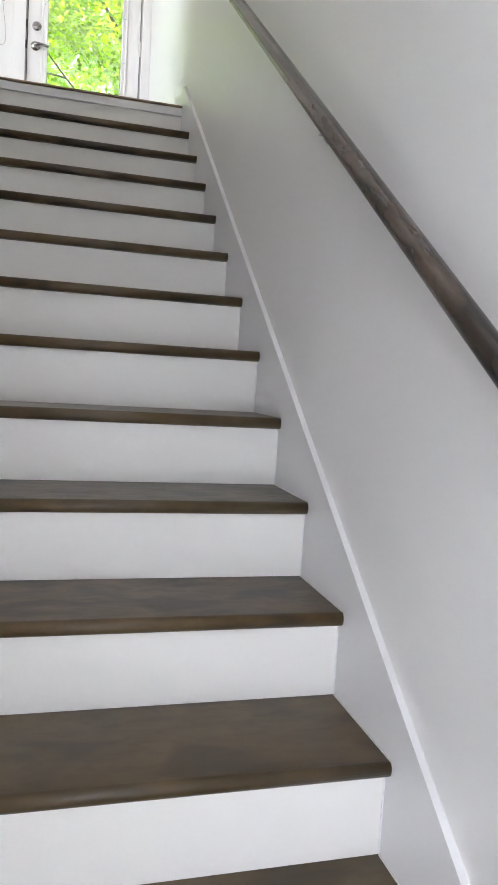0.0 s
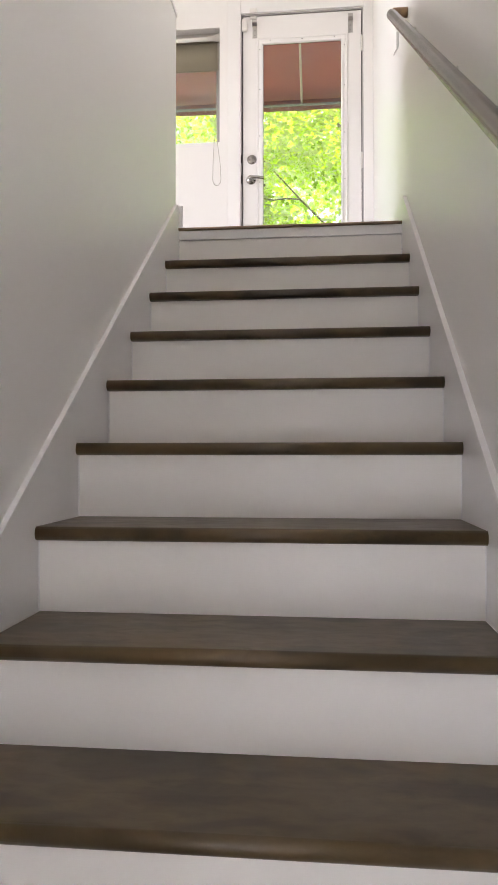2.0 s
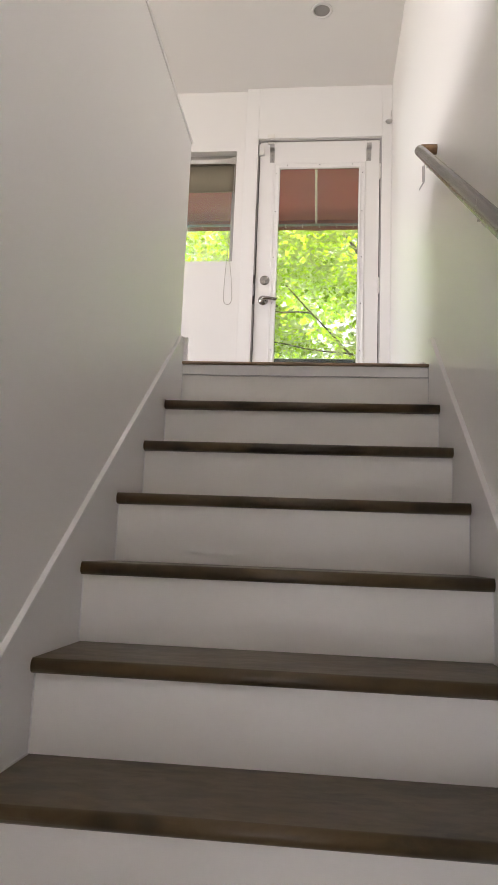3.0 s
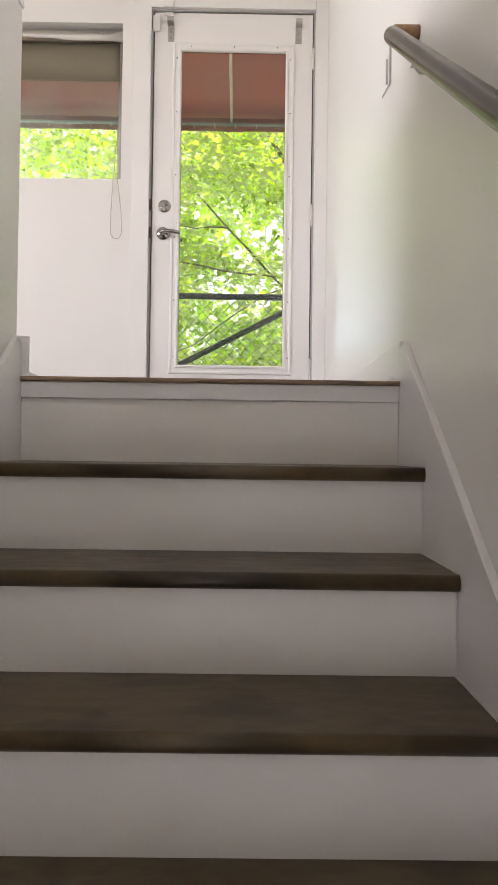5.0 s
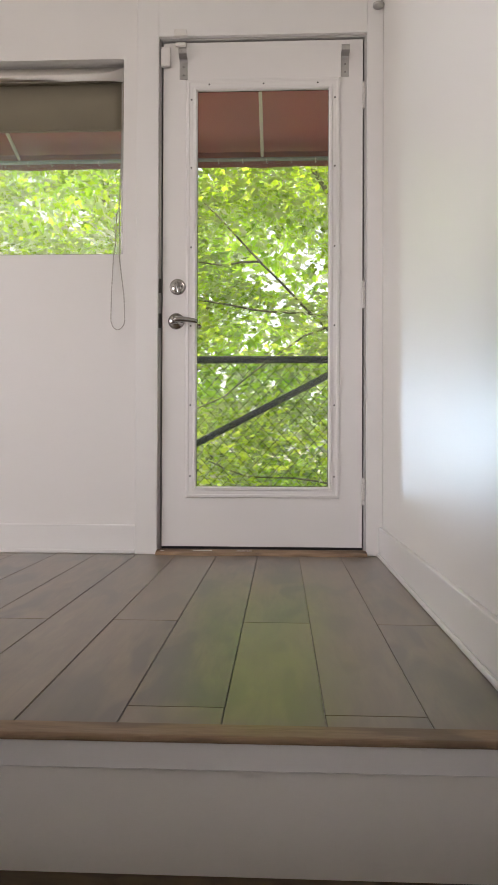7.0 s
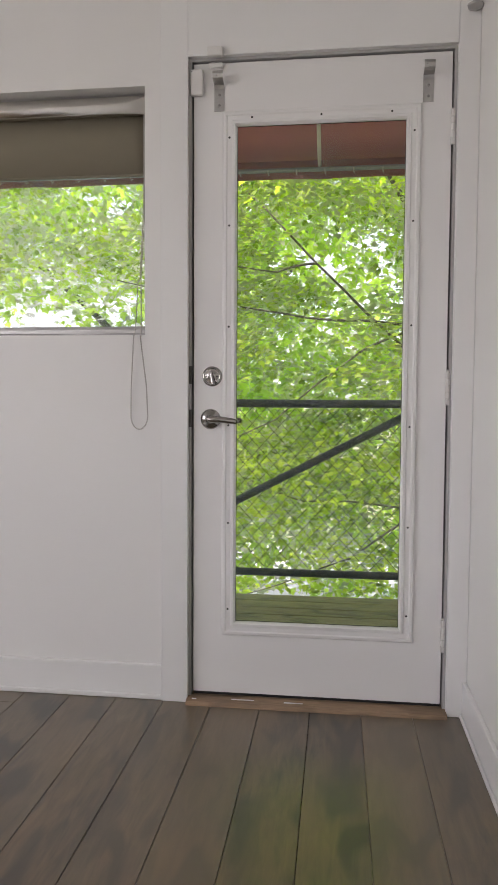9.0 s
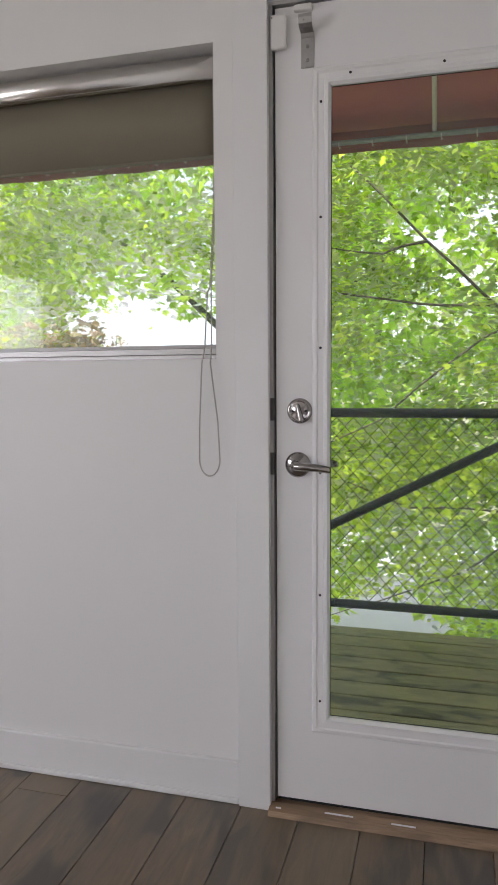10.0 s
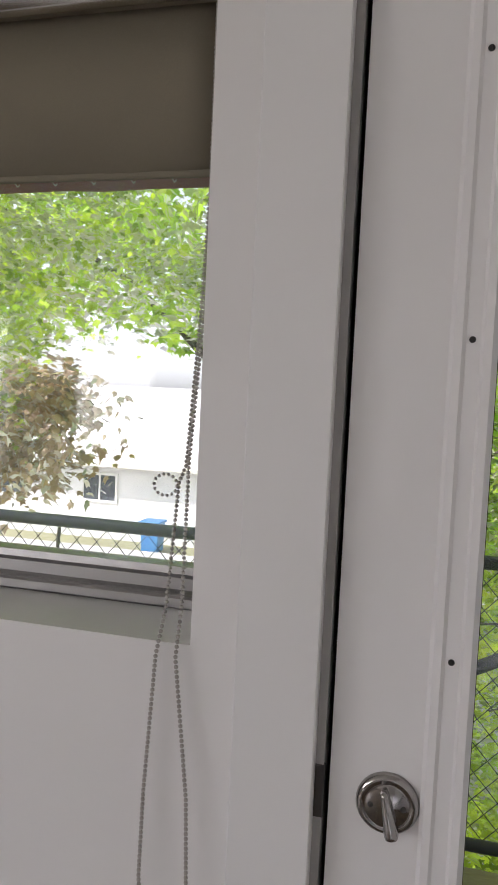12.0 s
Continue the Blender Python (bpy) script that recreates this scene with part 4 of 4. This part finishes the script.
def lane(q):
    """True where leaves are cut to fit the camera's view and the glare lamp."""
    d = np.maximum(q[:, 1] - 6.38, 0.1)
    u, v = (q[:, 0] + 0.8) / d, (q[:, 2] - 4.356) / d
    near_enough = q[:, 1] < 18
    s = (q[:, 1] - 7.14) / 19.7          # leaf-free path for the added glare lamp, house front to door glass
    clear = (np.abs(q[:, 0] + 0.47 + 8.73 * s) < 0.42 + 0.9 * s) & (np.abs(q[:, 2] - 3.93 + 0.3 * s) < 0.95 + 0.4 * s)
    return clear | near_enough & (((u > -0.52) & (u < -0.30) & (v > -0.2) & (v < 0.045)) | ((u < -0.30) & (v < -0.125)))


def sprays(count, lo, hi, per, spread_xy, spread_z, holes, thin=-0.10, cut_to_view=True):
    """Leaf places: flat, layered sprays in a box, thinned by noise and view-fitted gaps."""
    out = []
    while len(out) < count:
        c = Vector(rng.uniform(lo, hi))
        if noise.noise(Vector((c.x * 0.95, c.y * 0.95, c.z * 1.9))) < thin or any((c - Vector(h)).length < r for h, r in holes):
            continue
        d = rng.normal(0, 1, (per, 3)) * (spread_xy, spread_xy, spread_z)
        d[:, 2] -= 0.18 * (d[:, 0] ** 2 + d[:, 1] ** 2) / max(spread_xy, 0.01)
        q = np.array(c)[None] + d
        bad = lane(q) & cut_to_view
        for h, r in holes:
            bad |= np.linalg.norm(q - np.array(h)[None], axis=1) < r * 0.85
        good = q[~bad]
        if len(good) < per // 4:
            continue
        q[bad] = good[rng.integers(0, len(good), bad.sum())] + rng.normal(0, 0.02, (bad.sum(), 3))
        out.append(q)
    return np.concatenate(out)


def leafy_part(name, me, mat, parent):
    me.materials.append(mat)
    ob = new(name, me)
    ob.parent, ob.matrix_parent_inverse = parent, parent.matrix_world.inverted()
    ob["kind"] = "stuff"
    return ob


def limb(points, r0, r1, sub=5):
    pts = []
    p = [Vector(q) for q in points]
    for i in range(len(p) - 1):
        for s in range(sub):
            t = s / sub
            q = p[i].lerp(p[i + 1], t)
            pts.append(q + 0.05 * noise.noise_vector(q * 1.7))
    pts.append(p[-1])
    n = len(pts)
    return tube(bmesh.new(), pts, [r0 + (r1 - r0) * i / (n - 1) for i in range(n)], 9)


# leaf gaps placed along sight lines from the camera
HOLES = [((-2.8, 10.5, 3.55), 0.45), ((-3.3, 11.5, 3.35), 0.55), ((-4.0, 13.0, 3.05), 0.75), ((-5.0, 15.0, 2.7), 1.0), ((-5.6, 16.3, 2.4), 1.1), ((-2.75, 10.4, 4.3), 0.62), ((-3.1, 11.2, 4.27), 0.75), ((-3.6, 12.2, 4.22), 0.9), ((-4.5, 13.8, 4.2), 1.2), ((-5.5, 15.6, 4.1), 1.6), ((-1.0, 10.6, 2.0), 0.55), ((-1.0, 11.6, 1.6), 0.65), ((-1.1, 12.4, 1.25), 0.7), ((-1.1, 13.4, 0.9), 0.85), ((-1.8, 11.5, 1.6), 0.7), ((-1.3, 16.0, -0.1), 1.2)]
maple = thing("maple_tree", "leafy green maple tree close to the deck", "tree", at=(1.6, 12.4, GZ))
part("trunk", limb([(1.6, 12.4, GZ - 0.2), (1.55, 12.4, 1.6), (1.35, 12.3, 3.4), (1.2, 12.1, 5.2), (1.4, 12.2, 7.5)], 0.2, 0.07), BARK, maple)
for pts, r in (([(1.4, 12.35, 2.9), (0.5, 11.6, 4.1), (-0.6, 11.0, 5.05), (-1.6, 10.8, 6.1)], 0.021),
               ([(1.3, 12.2, 3.8), (0.3, 11.2, 4.55), (-0.9, 10.9, 4.6), (-2.3, 10.8, 4.9)], 0.017),
               ([(1.3, 12.2, 4.4), (0.2, 11.4, 5.6), (-0.3, 11.1, 6.3), (-1.3, 10.8, 7.2)], 0.036),
               ([(1.45, 12.3, 2.2), (0.4, 11.5, 2.9), (-0.7, 11.0, 3.0), (-1.8, 10.9, 3.4)], 0.014),
               ([(1.3, 12.2, 4.9), (1.0, 11.3, 5.7), (0.4, 10.7, 6.2), (-0.2, 10.3, 6.3)], 0.028),
               ([(0.3, 11.2, 4.55), (-0.2, 10.8, 4.3), (-0.9, 10.5, 3.7), (-1.5, 10.3, 3.4)], 0.012),
               ([(-0.6, 11.0, 5.05), (-0.9, 10.6, 4.9), (-1.6, 10.4, 5.0)], 0.012),
               ([(0.4, 11.5, 2.9), (-0.3, 11.0, 2.5), (-1.3, 10.6, 2.2)], 0.012)):
    part("limb", limb(pts, r, r * 0.25), BARK, maple)
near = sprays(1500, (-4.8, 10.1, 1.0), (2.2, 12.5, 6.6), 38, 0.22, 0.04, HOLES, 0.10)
leafy_part("crown", leaves_mesh("crown", near, rng.uniform(0.04, 0.085, len(near)), 38, 0.2, 0.22), LEAF, maple)

backer = thing("maple_tree", "leafy green maple tree behind the nearer one", "tree", at=(-3.5, 15.5, GZ))
part("trunk", limb([(-3.5, 15.5, GZ - 0.2), (-3.4, 15.5, 2.5), (-3.1, 15.3, 5.5), (-3.3, 15.4, 9.0)], 0.2, 0.06), BARK, backer)
for pts, r in (([(-3.3, 15.4, 3.4), (-2.2, 14.8, 4.8), (-1.0, 14.2, 5.6)], 0.06), ([(-3.2, 15.4, 4.4), (-4.6, 14.6, 5.8), (-6.2, 14.2, 6.6)], 0.06), ([(-3.2, 15.4, 2.6), (-1.5, 14.9, 3.1), (0.2, 14.4, 3.4)], 0.05)):
    part("limb", limb(pts, r, r * 0.3), BARK, backer)
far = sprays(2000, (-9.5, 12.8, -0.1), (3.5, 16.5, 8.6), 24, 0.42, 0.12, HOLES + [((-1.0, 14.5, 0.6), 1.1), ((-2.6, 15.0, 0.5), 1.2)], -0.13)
leafy_part("crown", leaves_mesh("crown", far, rng.uniform(0.09, 0.19, len(far)), 24, 0.3, 0.5), LEAF_FAR, backer)

bronze = thing("bronze_shrub", "bronze-leaved shrub in front of the white house", "shrub", at=(-4.3, 12.4, GZ))
part("stem", limb([(-4.3, 12.4, GZ - 0.1), (-4.25, 12.4, 1.5), (-4.1, 12.3, 3.2)], 0.05, 0.015), BARK, bronze)
bz = sprays(120, (-5.6, 11.8, 3.45), (-3.85, 12.9, 4.5), 26, 0.17, 0.11, [((-3.7, 12.3, 3.3), 0.5), ((-3.6, 12.3, 4.6), 0.45)], -0.08, False)
leafy_part("crown", leaves_mesh("crown", bz, rng.uniform(0.07, 0.12, len(bz)), 26, 0.3, 0.5), LEAF_RED, bronze)

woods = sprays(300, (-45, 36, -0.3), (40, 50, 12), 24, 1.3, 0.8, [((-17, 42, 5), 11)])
belt = leaves_mesh("tree_belt", woods, rng.uniform(0.5, 0.95, len(woods)), 24)
belt.materials.append(LEAF_FAR)
tagged(new("tree_belt", belt), "distant belt of green woodland beyond the houses", "woodland", "", "stuff")

# ---- plank floors, piece by piece ----
def plank_row(parent, x0, x1, ya, yb, phase, z, length=1.83):
    y = ya - phase
    while y < yb:
        a, b = max(y, ya), min(y + length, yb)
        if b - a > 0.05:
            key = (round(x1 - x0, 3), round(b - a, 3))
            if key not in PLANKS:
                ob = part("plank", boxed(0.0007, key[0] - 0.0007, 0.0007, key[1] - 0.0007, -0.0095, 0.0, 0.0008, 1), PLANK)
                PLANKS[key] = ob.data
            else:
                ob = new("plank", PLANKS[key])
            ob.parent = parent
            ob.location = (x0, a, z)
        y += length


PLANKS = {}
PW = 0.1655
edges_x = [-0.819 + PW * k for k in range(-21, 6)]
for k, x0 in enumerate(edges_x):
    x1 = min(x0 + PW, XR - 0.001)
    if x1 - x0 < 0.02:
        continue
    x0c = max(x0, ROOM_W + 0.001)
    joint = {17: 6.02, 18: 5.33, 19: 6.01, 20: 5.32, 21: 6.00, 22: 5.404, 23: 5.99, 24: 5.378, 25: 5.985}     # where boards meet end to end
    phase = 1.83 - (joint[k] - EDGE - 0.0465) if k in joint else (k * 0.47) % 1.2
    if x0c >= XL - 0.001:
        plank_row(upper, x0c, x1, EDGE + 0.0465, NORTH - 0.001, phase, FL)
    elif x1 > XL - 0.12:
        plank_row(upper, x0c, x1, 5.283, NORTH - 0.001, phase, FL)
    else:
        plank_row(upper, x0c, x1, ROOM_S + 0.001, NORTH - 0.001, phase, FL)
for k in range(6):
    plank_row(lower, XL + 0.001 + k * 0.163, min(XL + 0.162 + k * 0.163, XR - 0.001), ROOM_S + 0.001, 1.72, (k * 0.47) % 1.2, 0.006)
